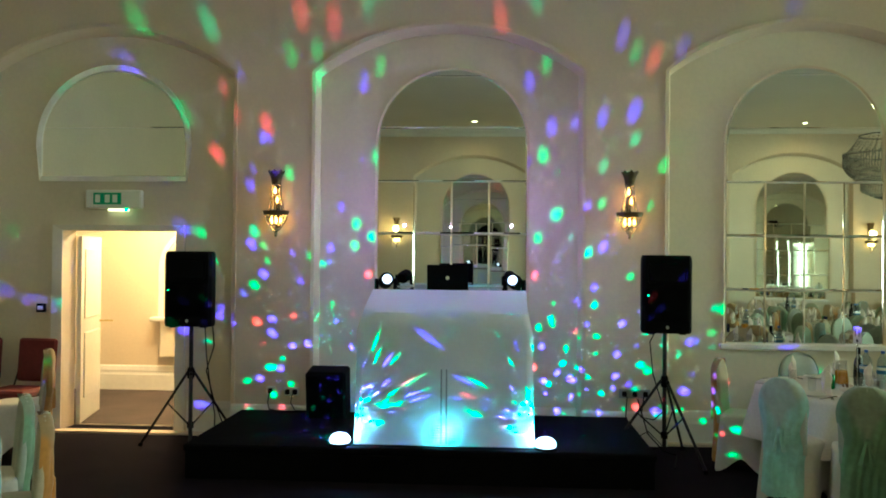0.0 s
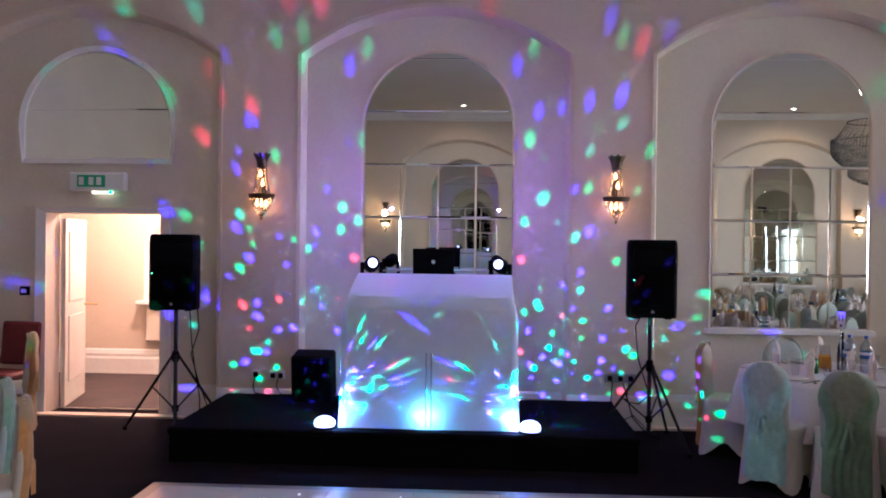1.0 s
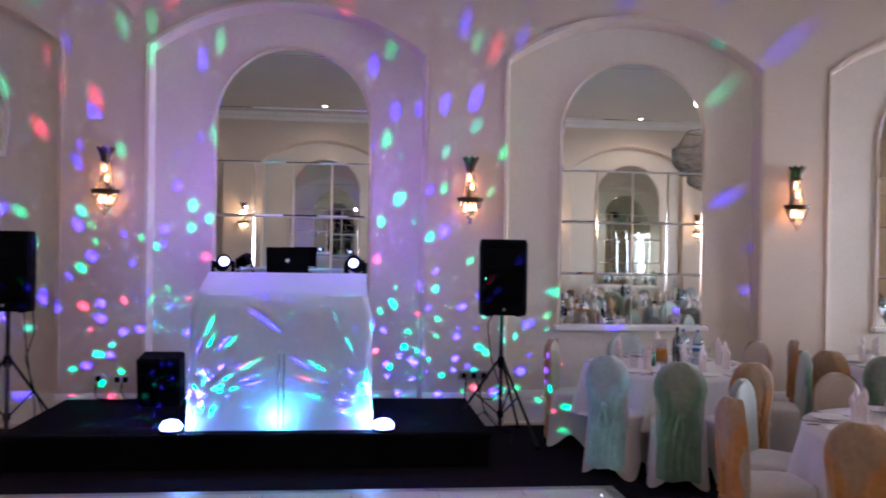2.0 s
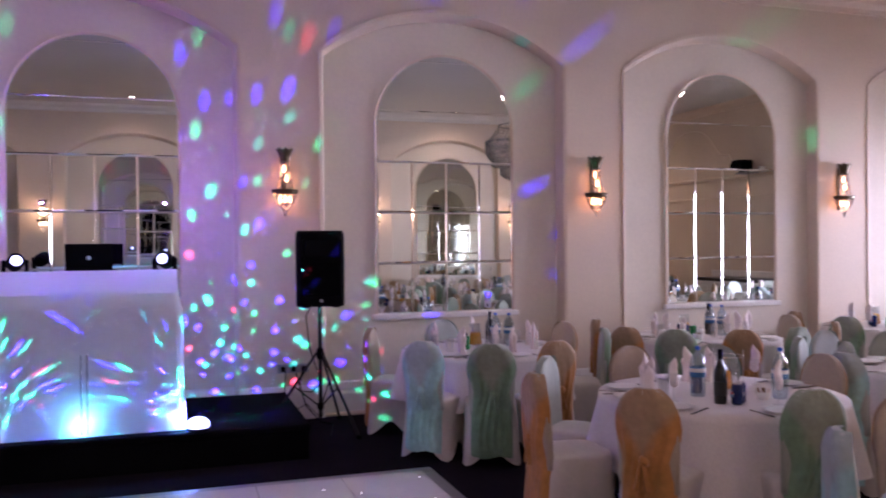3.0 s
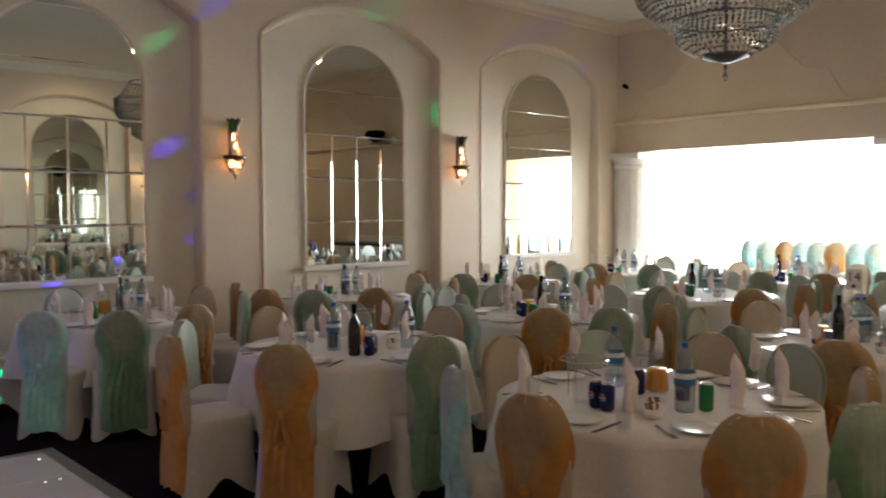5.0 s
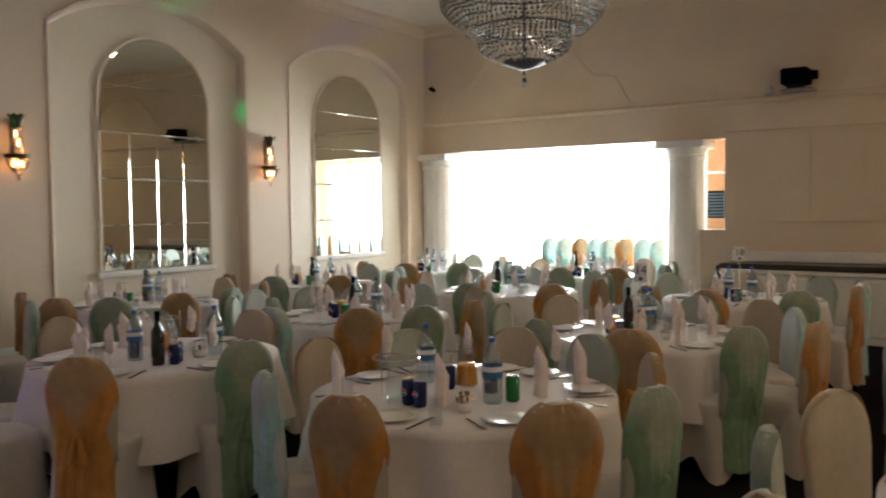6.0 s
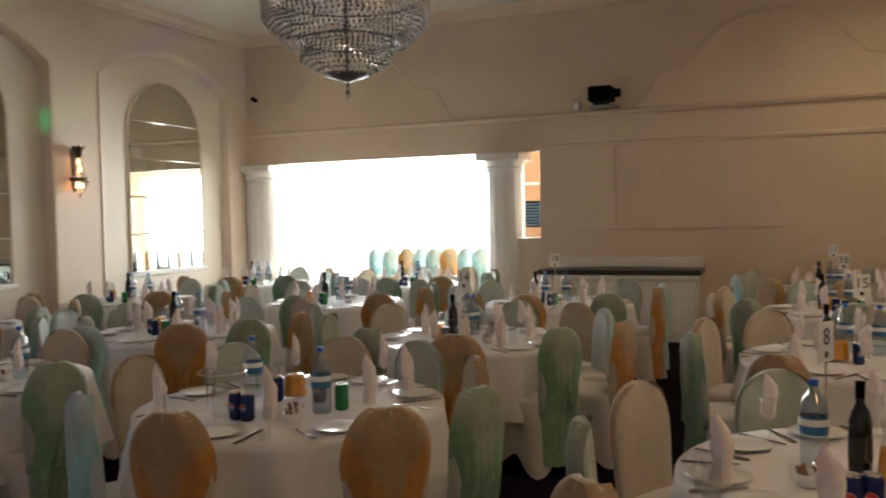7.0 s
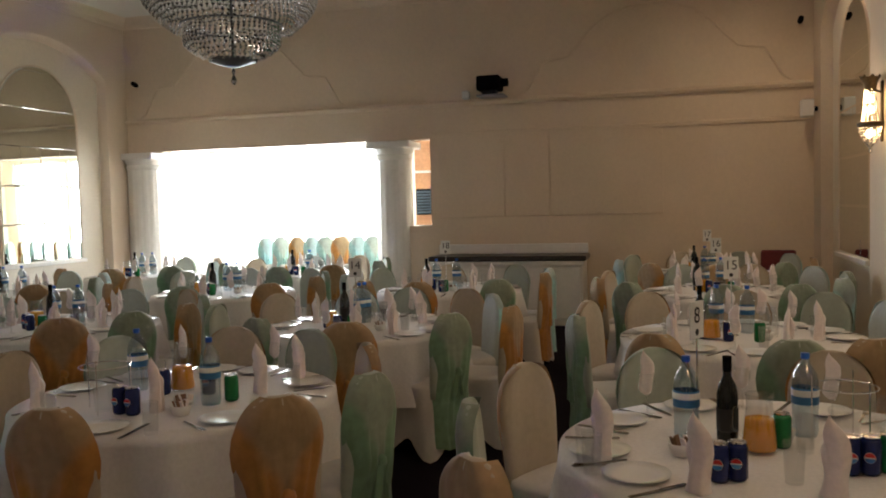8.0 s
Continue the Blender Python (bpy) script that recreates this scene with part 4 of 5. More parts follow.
TABLES = [
    (4.75, 4.10, [(152, G, 1.05), (221, A, 1.07), (252, M, 1.14), (280, G, 1.12), (95, A, 0.98), (17, G, 0.98), (338, M, 1.07)]),
    (5.31, 1.46, [(173, G, 1.20), (138, M, 1.12), (213, G, 1.03), (266, M, 0.90), (91, G, 1.02), (55, M, 1.08), (10, G, 0.96)]),
    (5.45, -0.74, [(144, A, 0.95), (86, G, 1.03), (184, G, 0.95), (234, G, 1.04), (262, M, 1.04), (53, M, 0.98), (16, G, 1.04), (346, M, 0.99), (306, G, 0.92)]),
    (5.05, -3.35, [(100, M, 1.05), (62, G, 1.09), (133, G, 1.20), (24, M, 1.05), (340, G, 1.03), (300, G, 1.08), (262, M, 1.08), (220, M, 1.08)]),
    (7.10, 4.15, [(199, G, 1.18), (222, M, 1.12), (253, G, 1.03), (285, M, 1.05), (320, G, 1.19), (0, G, 1.05), (160, G, 1.05)]),
    (7.50, 1.65, [(97, A, 1.15), (70, M, 0.98), (219, G, 1.00), (247, M, 1.04), (272, G, 1.10), (305, M, 1.08), (336, G, 1.15), (8, M, 1.08), (40, G, 1.08), (127, M, 1.08), (180, A, 1.06)]),
    (7.68, -0.80, [(156, M, 0.92), (196, G, 1.00), (238, M, 0.97), (265, G, 1.15), (305, A, 1.05), (357, M, 1.04), (329, G, 1.15), (22, A, 1.05), (60, G, 1.08), (100, M, 1.08)]),
    (7.50, -3.42, [(155, G, 1.15), (188, M, 1.18), (207, G, 1.22), (110, M, 1.04), (70, G, 1.04), (33, G, 1.12), (325, M, 1.15), (266, G, 1.08), (296, A, 1.08), (355, G, 1.08)]),
    (9.55, 4.15, [(200, M), (240, G), (280, M), (320, A), (0, M), (160, G)]),
    (9.90, 1.60, [(190, M), (230, G, 1.20), (268, G), (304, M), (330, M, 1.15), (15, A), (55, M), (92, G), (135, G, 1.15)]),
    (10.30, -0.78, [(179, G, 1.02), (222, M, 1.02), (266, G, 1.0), (294, A, 1.06), (330, M), (15, G), (60, M), (105, A), (146, G)]),
    (10.10, -3.45, [(178, M), (113, G, 1.18), (77, G), (137, M, 1.20), (207, M, 1.15), (240, A), (309, A, 1.15), (275, M), (340, G), (20, M)]),
    (12.00, 4.10, [(195, G), (235, M), (275, A), (320, G), (0, M), (150, G)]),
    (12.20, 1.70, [(185, M), (222, G), (262, A), (300, M), (340, G), (20, A), (65, G), (110, M), (148, A)]),
    (12.20, -3.45, [(180, G), (220, M), (262, G), (300, A), (340, M), (20, G), (60, M), (105, A), (142, G)]),
]
rng = random.Random(11)
for x, y, seats in TABLES:
    round_table(x, y, rng.uniform(0, 90))
    for bearing, colour, *out in seats:
        a = radians(bearing)
        d = (out[0] if out else 1.08) - 0.225
        banquet_chair(colour, pose(x + d * math.cos(a), y + d * math.sin(a), 0, 0, 0, bearing + 90 + rng.uniform(-5, 5)))
# pulled out between two tables
banquet_chair(M, pose(6.70, 2.20, 0, 0, 0, 62))
# chairs beside the dance floor
for x, y, turn, colour in ((-2.40, 4.36, 112, G), (-1.21, 1.93, 125, M), (-0.80, 1.41, 120, G), (-0.80, 0.92, 120, A)):
    banquet_chair(colour, pose(x, y, 0, 0, 0, turn))
# the dressed row in the annex, seen almost edge on
for i in range(9):
    banquet_chair((G, A, A)[i % 3], pose(EAST + 1.35, 1.60 + 0.275 * i, 0.22, 0, 0, -28 + rng.uniform(-8, 8)))

# ---- wall lights, chandelier ----


def beads(bm, points, r):
    for p in points:
        v = [bm.verts.new((p[0] + dx * r, p[1] + dy * r, p[2] + dz * r)) for dx, dy, dz in ((1, 0, 0), (0, 1, 0), (-1, 0, 0), (0, -1, 0), (0, 0, 1.2), (0, 0, -1.2))]
        for i in range(4):
            bm.faces.new((v[i], v[(i + 1) % 4], v[4]))
            bm.faces.new((v[(i + 1) % 4], v[i], v[5]))
    return bm


def ring_points(r, z, n, half=False):
    span = math.pi if half else 2 * math.pi
    return [(r * math.cos(-span * i / n), r * math.sin(-span * i / n), z) for i in range(n + (1 if half else 0))]


lamp_masters = {}


def wall_light(x, face, sign):
    """A bronze crown, a waisted column of strands, and a bead bowl under a bronze ring; the far wall's burn brighter."""
    m = pose(x, face, 0, 0, 0, 0 if sign < 0 else 180)
    if sign in lamp_masters:
        return copy_thing(lamp_masters[sign], m)
    hot = sign > 0
    t = thing("wall_light", m, "crystal basket wall light glowing bright on the wall" if hot else "crystal basket wall light with a dark bronze crown", "wall light", "crystal wall lights")
    part("backplate", boxed(-0.025, 0.025, -0.02, 0, 2.08, 2.60, 0.008), BRONZE, t)
    part("arm", tube(bmesh.new(), [(0, -0.015, 2.50), (0, -0.06, 2.52), (0, -0.10, 2.50)], 0.010, 8), BRONZE, t)
    crown = bmesh.new()
    grid_sheet(crown, lambda u, v: ((0.046 + 0.036 * v ** 2) * math.cos(2 * math.pi * u), (0.046 + 0.036 * v ** 2) * math.sin(2 * math.pi * u) - 0.10,
                                    2.51 + 0.12 * v + (0.022 * max(0, math.cos(16 * math.pi * u)) if v > 0.9 else 0)), 48, 5, wrap=True)
    part("crown", crown, BRONZE, t, "dark bronze crown with pointed leaves")
    bm = bmesh.new()
    for k in range(12):
        a = math.pi * 2 * k / 12
        beads(bm, [((0.042 + 0.045 * q ** 1.8) * math.cos(a), -0.10 + (0.042 + 0.030 * q ** 1.8) * math.sin(a), 2.52 - 0.29 * q) for q in [i / 16 for i in range(17)]], 0.0085)
    tagged(part("strand_curtain", bm, CRYSTAL, t, "strings of cut crystal"), kind="stuff")
    bm = bmesh.new()
    for r, z in ((0.108, 2.205), (0.106, 2.18), (0.098, 2.155), (0.086, 2.13), (0.070, 2.105), (0.052, 2.082), (0.034, 2.06), (0.016, 2.04)):
        beads(bm, [(a, b * 0.8 - 0.10, c) for a, b, c in ring_points(r, z, max(6, int(r * 190)))], 0.0105)
    tagged(part("basket", bm, CRYSTAL, t, "crystal bead basket"), kind="stuff")
    part("hoop", turned([(0.108, 2.205), (0.122, 2.21), (0.132, 2.245), (0.124, 2.25), (0.112, 2.235), (0.105, 2.22)], 24), BRONZE, t, "dark bronze ring", m=Matrix.Translation((0, -0.10, 0)) @ Matrix.Diagonal((1, 0.8, 1, 1)))
    part("finial", turned([(0, 1.985), (0.012, 1.995), (0.018, 2.012), (0.008, 2.03), (0, 2.034)], 10), CRYSTAL, t, m=pose(0, -0.10, 0))
    size = 2.6 if hot else 1.0
    for dx, dz in ((-0.045, 2.15), (0.045, 2.15), (0.0, 2.15), (-0.012, 2.44), (0.012, 2.35)):
        part("bulb", turned([(0, -0.03), (0.011 * size, -0.02), (0.014 * size, 0.0), (0.009 * size, 0.03), (0, 0.05)], 10), HOTBULB if hot else BULB, t, "glowing candle bulb", m=pose(dx, -0.10, dz))
    lamp_masters[sign] = t
    return t


for x in LAMPS:
    wall_light(x, NORTH, -1)
for x in LAMPS:
    wall_light(x, SOUTH, 1)

ch = thing("chandelier", pose(7.95, 0.30, 0), "large tiered crystal bead chandelier hanging from the ceiling", "chandelier")
bm = bmesh.new()
for i in range(10):
    q = i / 9
    r = 0.18 + 0.19 * math.sin(min(1, q * 1.9) * math.pi / 2)
    beads(bm, [(a, b, c + 0.006 * math.sin(9 * math.atan2(b, a) + i)) for a, b, c in ring_points(r, 2.82 + 0.26 * q, int(r * 150))], 0.0155)
tagged(part("lower_basket", bm, CRYSTAL, ch, "lower bowl of bead strings"), kind="stuff")
bm = bmesh.new()
for i in range(15):
    q = i / 14
    r = 0.49 + 0.175 * math.sin(min(1, q * 1.7) * math.pi / 2)
    beads(bm, [(a, b, c + 0.007 * math.sin(11 * math.atan2(b, a) + i)) for a, b, c in ring_points(r, 3.07 + 0.39 * q, int(r * 140))], 0.0165)
tagged(part("upper_basket", bm, CRYSTAL, ch, "upper bowl of bead strings"), kind="stuff")
bm = bmesh.new()
for k in range(40):
    a = 2 * math.pi * k / 40
    beads(bm, [((0.66 - 0.22 * q) * math.cos(a), (0.66 - 0.22 * q) * math.sin(a), 3.47 + 0.27 * q ** 1.5) for q in [i / 9 for i in range(10)]], 0.012)
tagged(part("canopy", bm, CRYSTAL, ch, "bead strings rising to the crown"), kind="stuff")
for name, r, z in (("lower_hoop", 0.395, 3.08), ("upper_hoop", 0.665, 3.44), ("crown_hoop", 0.44, 3.75)):
    part(name, turned([(r - 0.006, z - 0.006), (r + 0.004, z - 0.006), (r + 0.004, z + 0.007), (r - 0.006, z + 0.007), (r - 0.006, z - 0.006)], 48), HOOPS, ch)
part("boss", turned([(0, 2.76), (0.05, 2.765), (0.12, 2.79), (0.18, 2.812), (0.18, 2.825), (0, 2.825)], 24), HOOPS, ch)
part("finial", turned([(0, 2.625), (0.018, 2.635), (0.026, 2.66), (0.016, 2.685), (0.006, 2.70), (0.018, 2.725), (0.01, 2.75), (0, 2.76)], 12), CHROME, ch)
part("stem", tube(bmesh.new(), [(0, 0, 2.83), (0, 0, TOP)], 0.012, 8), HOOPS, ch)
part("ceiling_rose", turned([(0, TOP - 0.06), (0.10, TOP - 0.06), (0.16, TOP - 0.02), (0.17, TOP), (0, TOP)], 24), TRIM, ch)

dl = []
for x, y in DOWNLIGHTS:
    if dl:
        copy_thing(dl[0], pose(x, y, TOP))
        continue
    t = thing("downlight", pose(x, y, TOP), "small round recessed ceiling downlight, switched on", "ceiling light", "ceiling downlights")
    part("rim", turned([(0.055, -0.001), (0.075, -0.001), (0.072, -0.012), (0.055, -0.008)], 20), TRIM, t)
    part("lens", turned([(0, -0.004), (0.054, -0.004), (0.054, -0.001), (0, -0.001)], 20), DOWN, t)
    dl.append(t)

# ---- what stands on the tables ----
TZ = 0.767


def shared(name, bm, mats, smooth=True):
    me = mesh_of(name, bm, mats)
    for p in me.polygons:
        p.use_smooth = smooth
    return me


made_once = {}


def place(kind, build, m):
    """Build a small thing the first time, copy it afterwards."""
    if kind in made_once:
        return copy_thing(made_once[kind], m)
    made_once[kind] = build(m)
    return made_once[kind]


PLATE = shared("plate", turned([(0, 0), (0.06, 0), (0.07, 0.004), (0.108, 0.014), (0.110, 0.017), (0.070, 0.008), (0, 0.006)], 28), CHINA)


def plate(m):
    ob = new("dinner_plate", PLATE)
    ob.matrix_basis = m
    return tagged(ob, "white china plate laid on the tablecloth", "plate", "dinner plates")


def cutlery_bm(kind):
    bm = bmesh.new()
    if kind == "knife":
        box(bm, -0.008, 0.008, -0.11, -0.01, 0.001, 0.007, 0.002)
        box(bm, -0.010, 0.007, -0.01, 0.11, 0.002, 0.005, 0.001)
    else:
        box(bm, -0.006, 0.006, -0.10, 0.03, 0.001, 0.006, 0.002)
        box(bm, -0.012, 0.012, 0.03, 0.06, 0.002, 0.006, 0.002)
        for k in range(4):
            box(bm, -0.012 + k * 0.0066, -0.009 + k * 0.0066, 0.06, 0.10, 0.003, 0.006)
    return bm


KNIFE, FORK = shared("knife", cutlery_bm("knife"), CUTLERY, False), shared("fork", cutlery_bm("fork"), CUTLERY, False)


def knife(m):
    ob = new("table_knife", KNIFE)
    ob.matrix_basis = m
    return tagged(ob, "stainless steel knife beside a plate", "knife", "table knives")


def fork(m):
    ob = new("table_fork", FORK)
    ob.matrix_basis = m
    return tagged(ob, "stainless steel fork beside a plate", "fork", "table forks")


TUMBLER = shared("tumbler", turned([(0, 0), (0.026, 0), (0.030, 0.02), (0.034, 0.13), (0.032, 0.13), (0.027, 0.015), (0, 0.012)], 18), GLASS)
STEMMED = shared("stemmed", turned([(0, 0), (0.033, 0.0), (0.030, 0.004), (0.005, 0.010), (0.004, 0.075), (0.022, 0.095), (0.034, 0.13), (0.031, 0.175), (0.029, 0.175), (0.031, 0.13), (0.018, 0.098), (0, 0.09)], 18), GLASS)


def tumbler(m):
    ob = new("glass_tumbler", TUMBLER)
    ob.matrix_basis = m
    return tagged(ob, "clear straight glass tumbler on the table", "glass", "tumblers")


def wine_glass(m):
    ob = new("wine_glass", STEMMED)
    ob.matrix_basis = m
    return tagged(ob, "clear stemmed wine glass on the table", "glass", "wine glasses")


def napkin_bm(kind):
    """Folded paper: flat pleated blades that narrow to a leaning point; one in a glass, or a tall and a shorter one together."""
    bm = bmesh.new()
    blades = [(0.0, 0.0, 0.030, 0.180, 0.006, 0.4)] if kind == "leaf" else [(-0.006, 0.008, 0.036, 0.240, 0.014, 0.9), (0.012, -0.010, 0.034, 0.185, -0.012, 2.4)]
    for x, y, wide, tall, tip, turn in blades:
        def f(u, v, x=x, y=y, wide=wide, tall=tall, tip=tip, turn=turn):
            a = 2 * math.pi * u
            foot = min(1.0, 0.35 + v / 0.15) if kind == "leaf" else 1.0 - 0.12 * math.sin(math.pi * min(1, v / 0.7))
            w = wide * foot * (1.0 if v < 0.72 else max(0.05, 1 - ((v - 0.72) / 0.28) ** 1.4))
            px, py = w * math.cos(a), w * (0.52 + 0.12 * math.sin(6 * v + turn)) * math.sin(a) * (1 + 0.35 * math.cos(3 * a + turn))
            lean = tip * max(0, v - 0.5) * 2 + 0.006 * math.sin(7 * v + turn)
            return (x + lean + px * math.cos(turn * 0.3) - py * math.sin(turn * 0.3), y + px * math.sin(turn * 0.3) + py * math.cos(turn * 0.3), tall * v + 0.010 * math.cos(a) * max(0, v - 0.5))
        grid_sheet(bm, f, 16, 16, wrap=True)
    return bm


NAPKINS = [shared("napkin", napkin_bm("leaf"), NAPKIN), shared("napkin", napkin_bm("peaks"), NAPKIN)]


def leaf_napkin(m):
    ob = new("folded_napkin", NAPKINS[0])
    ob.matrix_basis = m
    return tagged(ob, "white napkin rolled upright in a stemmed glass", "napkin", "leaf-folded napkins")


def peak_napkin(m):
    ob = new("folded_napkin", NAPKINS[1])
    ob.matrix_basis = m
    return tagged(ob, "white napkin rolled into two standing points", "napkin", "peak-folded napkins")


def water_bottle(m):
    t = thing("water_bottle", m, "clear plastic water bottle, blue cap and label", "bottle", "water bottles")
    ribs = [(0.046 if k % 2 else 0.0435, 0.014 + 0.0125 * k) for k in range(8)]
    part("body", turned([(0, 0), (0.040, 0)] + ribs + [(0.046, 0.115), (0.046, 0.185), (0.0455, 0.20), (0.040, 0.232), (0.017, 0.268), (0.014, 0.285), (0, 0.285)], 20), WATER, t, "clear plastic", True)
    part("label", turned([(0.0465, 0.120), (0.048, 0.121), (0.048, 0.178), (0.0465, 0.179)], 20), BLUELABEL, t, "blue paper label", True)
    part("band", turned([(0.0485, 0.150), (0.0490, 0.151), (0.0490, 0.172), (0.0485, 0.173)], 20), SIGNWHITE, t, "pale printed band")
    part("cap", turned([(0, 0.285), (0.0155, 0.285), (0.0155, 0.305), (0, 0.307)], 14), material("blue_cap", (0.02, 0.12, 0.55), 0.4), t, "blue screw cap")
    return t


def wine_bottle(m):
    t = thing("wine_bottle", m, "dark glass wine bottle standing among the settings", "bottle", "wine bottles")
    part("body", turned([(0, 0), (0.035, 0), (0.037, 0.01), (0.037, 0.18), (0.030, 0.215), (0.015, 0.245), (0.0135, 0.30), (0.0155, 0.302), (0.0155, 0.315), (0, 0.315)], 18), WINE, t, "", True)
    part("label", turned([(0.0372, 0.05), (0.0385, 0.051), (0.0385, 0.13), (0.0372, 0.131)], 18), INK, t, "dark paper label")
    part("foil", turned([(0.0137, 0.26), (0.0160, 0.261), (0.0165, 0.316), (0, 0.317)], 14), BLACK, t)
    return t


def juice_jug(m):
    t = thing("juice_jug", m, "glass jug half filled with orange juice", "jug", "juice jugs")
    part("vessel", turned([(0, 0), (0.056, 0), (0.060, 0.012), (0.052, 0.10), (0.044, 0.165), (0.047, 0.20), (0.045, 0.20), (0.042, 0.165), (0.050, 0.10), (0.057, 0.014), (0, 0.008)], 24), GLASS, t, "clear glass jug", True)
    part("juice", turned([(0, 0.010), (0.053, 0.011), (0.0565, 0.02), (0.0485, 0.10), (0.0465, 0.118), (0, 0.119)], 24), JUICE, t, "orange juice", True)
    part("lip", turned([(0.045, 0.198), (0.049, 0.198), (0.049, 0.204), (0.045, 0.204), (0.045, 0.198)], 24), GLASS, t)
    part("grip", tube(bmesh.new(), [(0.048, 0, 0.16), (0.085, 0, 0.15), (0.09, 0, 0.08), (0.052, 0, 0.04)], 0.006, 6), GLASS, t)
    return t


def drink_can(colour):
    def build(m):
        t = thing("drink_can", m, "blue drink can with a round red mark" if colour == "blue" else "green drink can with a silver rim", "can", colour + " cans")
        part("body", turned([(0, 0), (0.026, 0), (0.033, 0.010), (0.033, 0.105), (0.027, 0.118), (0, 0.118)], 18), BLUECAN if colour == "blue" else GREENCAN, t, "", True)
        part("rim", turned([(0.025, 0.118), (0.028, 0.119), (0.028, 0.123), (0.025, 0.123), (0.024, 0.119), (0, 0.119)], 18), CHROME, t)
        if colour == "blue":
            for k in range(2):
                turn = pose(0, 0, 0, 0, 0, 180 * k) @ pose(0, -0.0325, 0.06, 90)
                part("mark", turned([(0, 0.0), (0.017, 0), (0.017, 0.0015), (0, 0.0015)], 14), SIGNWHITE, t, "round white mark", m=turn)
                for lift, mat in ((1, REDMARK), (-1, BLUELABEL)):
                    bm = bmesh.new()
                    ring = [(0.0155 * math.cos(math.pi * i / 8), lift * (0.0155 * math.sin(math.pi * i / 8) * 0.9 + 0.002)) for i in range(9)]
                    lower = [bm.verts.new((p, q, 0.0016)) for p, q in ring]
                    upper = [bm.verts.new((p, q, 0.0028)) for p, q in ring]
                    bm.faces.new(upper)
                    for i in range(9):
                        bm.faces.new((lower[i], lower[(i + 1) % 9], upper[(i + 1) % 9], upper[i]))
                    part("mark", bm, mat, t, "half-round coloured mark", m=turn)
        return t
    return build


def sauce_bowl(m):
    t = thing("condiment_bowl", m, "small china bowl of sugar sachets", "bowl", "condiment bowls")
    part("bowl", turned([(0, 0), (0.028, 0), (0.034, 0.006), (0.048, 0.045), (0.045, 0.045), (0.030, 0.010), (0, 0.008)], 18), CHINA, t, "", True)
    r = random.Random(3)
    for k in range(5):
        part("sachet", boxed(-0.012, 0.012, -0.003, 0.003, 0, 0.05, 0.001), NAPKIN if k % 2 else material("brown_paper", (0.25, 0.14, 0.08), 0.8, grain=0.1), t, m=pose(r.uniform(-.02, .02), r.uniform(-.02, .02), 0.015, r.uniform(-25, 25), r.uniform(-25, 25), r.uniform(0, 180)))
    return t


def number_stand(m, text):
    t = thing("table_number_stand", m, "thin metal stand with a white card numbered %s" % text if text else "thin metal stand with a white card", "table number", "table number stands")
    part("base", turned([(0, 0), (0.045, 0), (0.04, 0.008), (0.006, 0.012), (0, 0.012)], 18), CHROME, t)
    part("rod", tube(bmesh.new(), [(0, 0, 0.01), (0, 0, 0.36)], 0.004, 6), CHROME, t)
    card = part("card", boxed(-0.048, 0.048, -0.002, 0.002, 0.36, 0.50, 0.001), SIGNWHITE, t, "white card")
    if text:
        for k in range(2):
            data = bpy.data.curves.new("number", 'FONT')
            data.body, data.size, data.align_x, data.align_y, data.extrude = text, 0.085, 'CENTER', 'CENTER', 0.0006
            data.materials.append(INK)
            ob = new("number", data)
            ob.parent = card
            ob.matrix_basis = pose(0, 0, 0.445, 0, 0, 180 * k) @ pose(0, -0.0028, 0, 90)
    part("crest", turned([(0, 0.0), (0.014, 0), (0.010, 0.001), (0, 0.001)], 6), INK, card, m=pose(0, -0.0024, 0.385, 90))
    return t


def glass_bowl_stand(m):
    t = thing("centrepiece_frame", m, "wire hoop centrepiece with a clear glass holder", "centrepiece", "wire centrepieces")
    part("holder", turned([(0, 0), (0.05, 0), (0.055, 0.12), (0.052, 0.12), (0.047, 0.01), (0, 0.01)], 20), GLASS, t, "", True)
    bm = bmesh.new()
    pts = [(0.11 * math.cos(2 * math.pi * i / 24), 0.11 * math.sin(2 * math.pi * i / 24), 0.20) for i in range(25)]
    part("hoop", tube(bm, pts, 0.003, 5), CHROME, t, "thin bright wire")
    for k in range(3):
        q = 2 * math.pi * k / 3
        part("prong", tube(bmesh.new(), [(0.11 * math.cos(q), 0.11 * math.sin(q), 0), (0.11 * math.cos(q), 0.11 * math.sin(q), 0.24)], 0.003, 5), CHROME, t)
    return t


# on the two nearest tables: tall folded napkins, napkins in glasses, tumblers, as offsets from the middle
NAPKINS_AT = {
    2: ([(-0.44, 0.43), (-0.29, -0.07), (0.13, -0.36), (0.43, -0.42)], [(0.18, 0.62), (0.56, -0.22), (0.50, 0.30)], [(-0.62, -0.27), (-0.52, 0.30), (0.20, -0.50), (0.35, 0.05)]),
    3: ([(-0.21, 0.57), (-0.49, 0.26), (-0.46, -0.12)], [(0.40, 0.44), (0.43, -0.26), (0.58, 0.06)], [(-0.38, 0.59), (-0.30, 0.62), (-0.02, -0.10), (0.30, -0.40), (-0.36, -0.02)]),
}
NUMBERS = {3: "8", 6: "14", 7: "15", 10: "18", 11: "16", 14: "17", 0: "11"}
rng = random.Random(29)
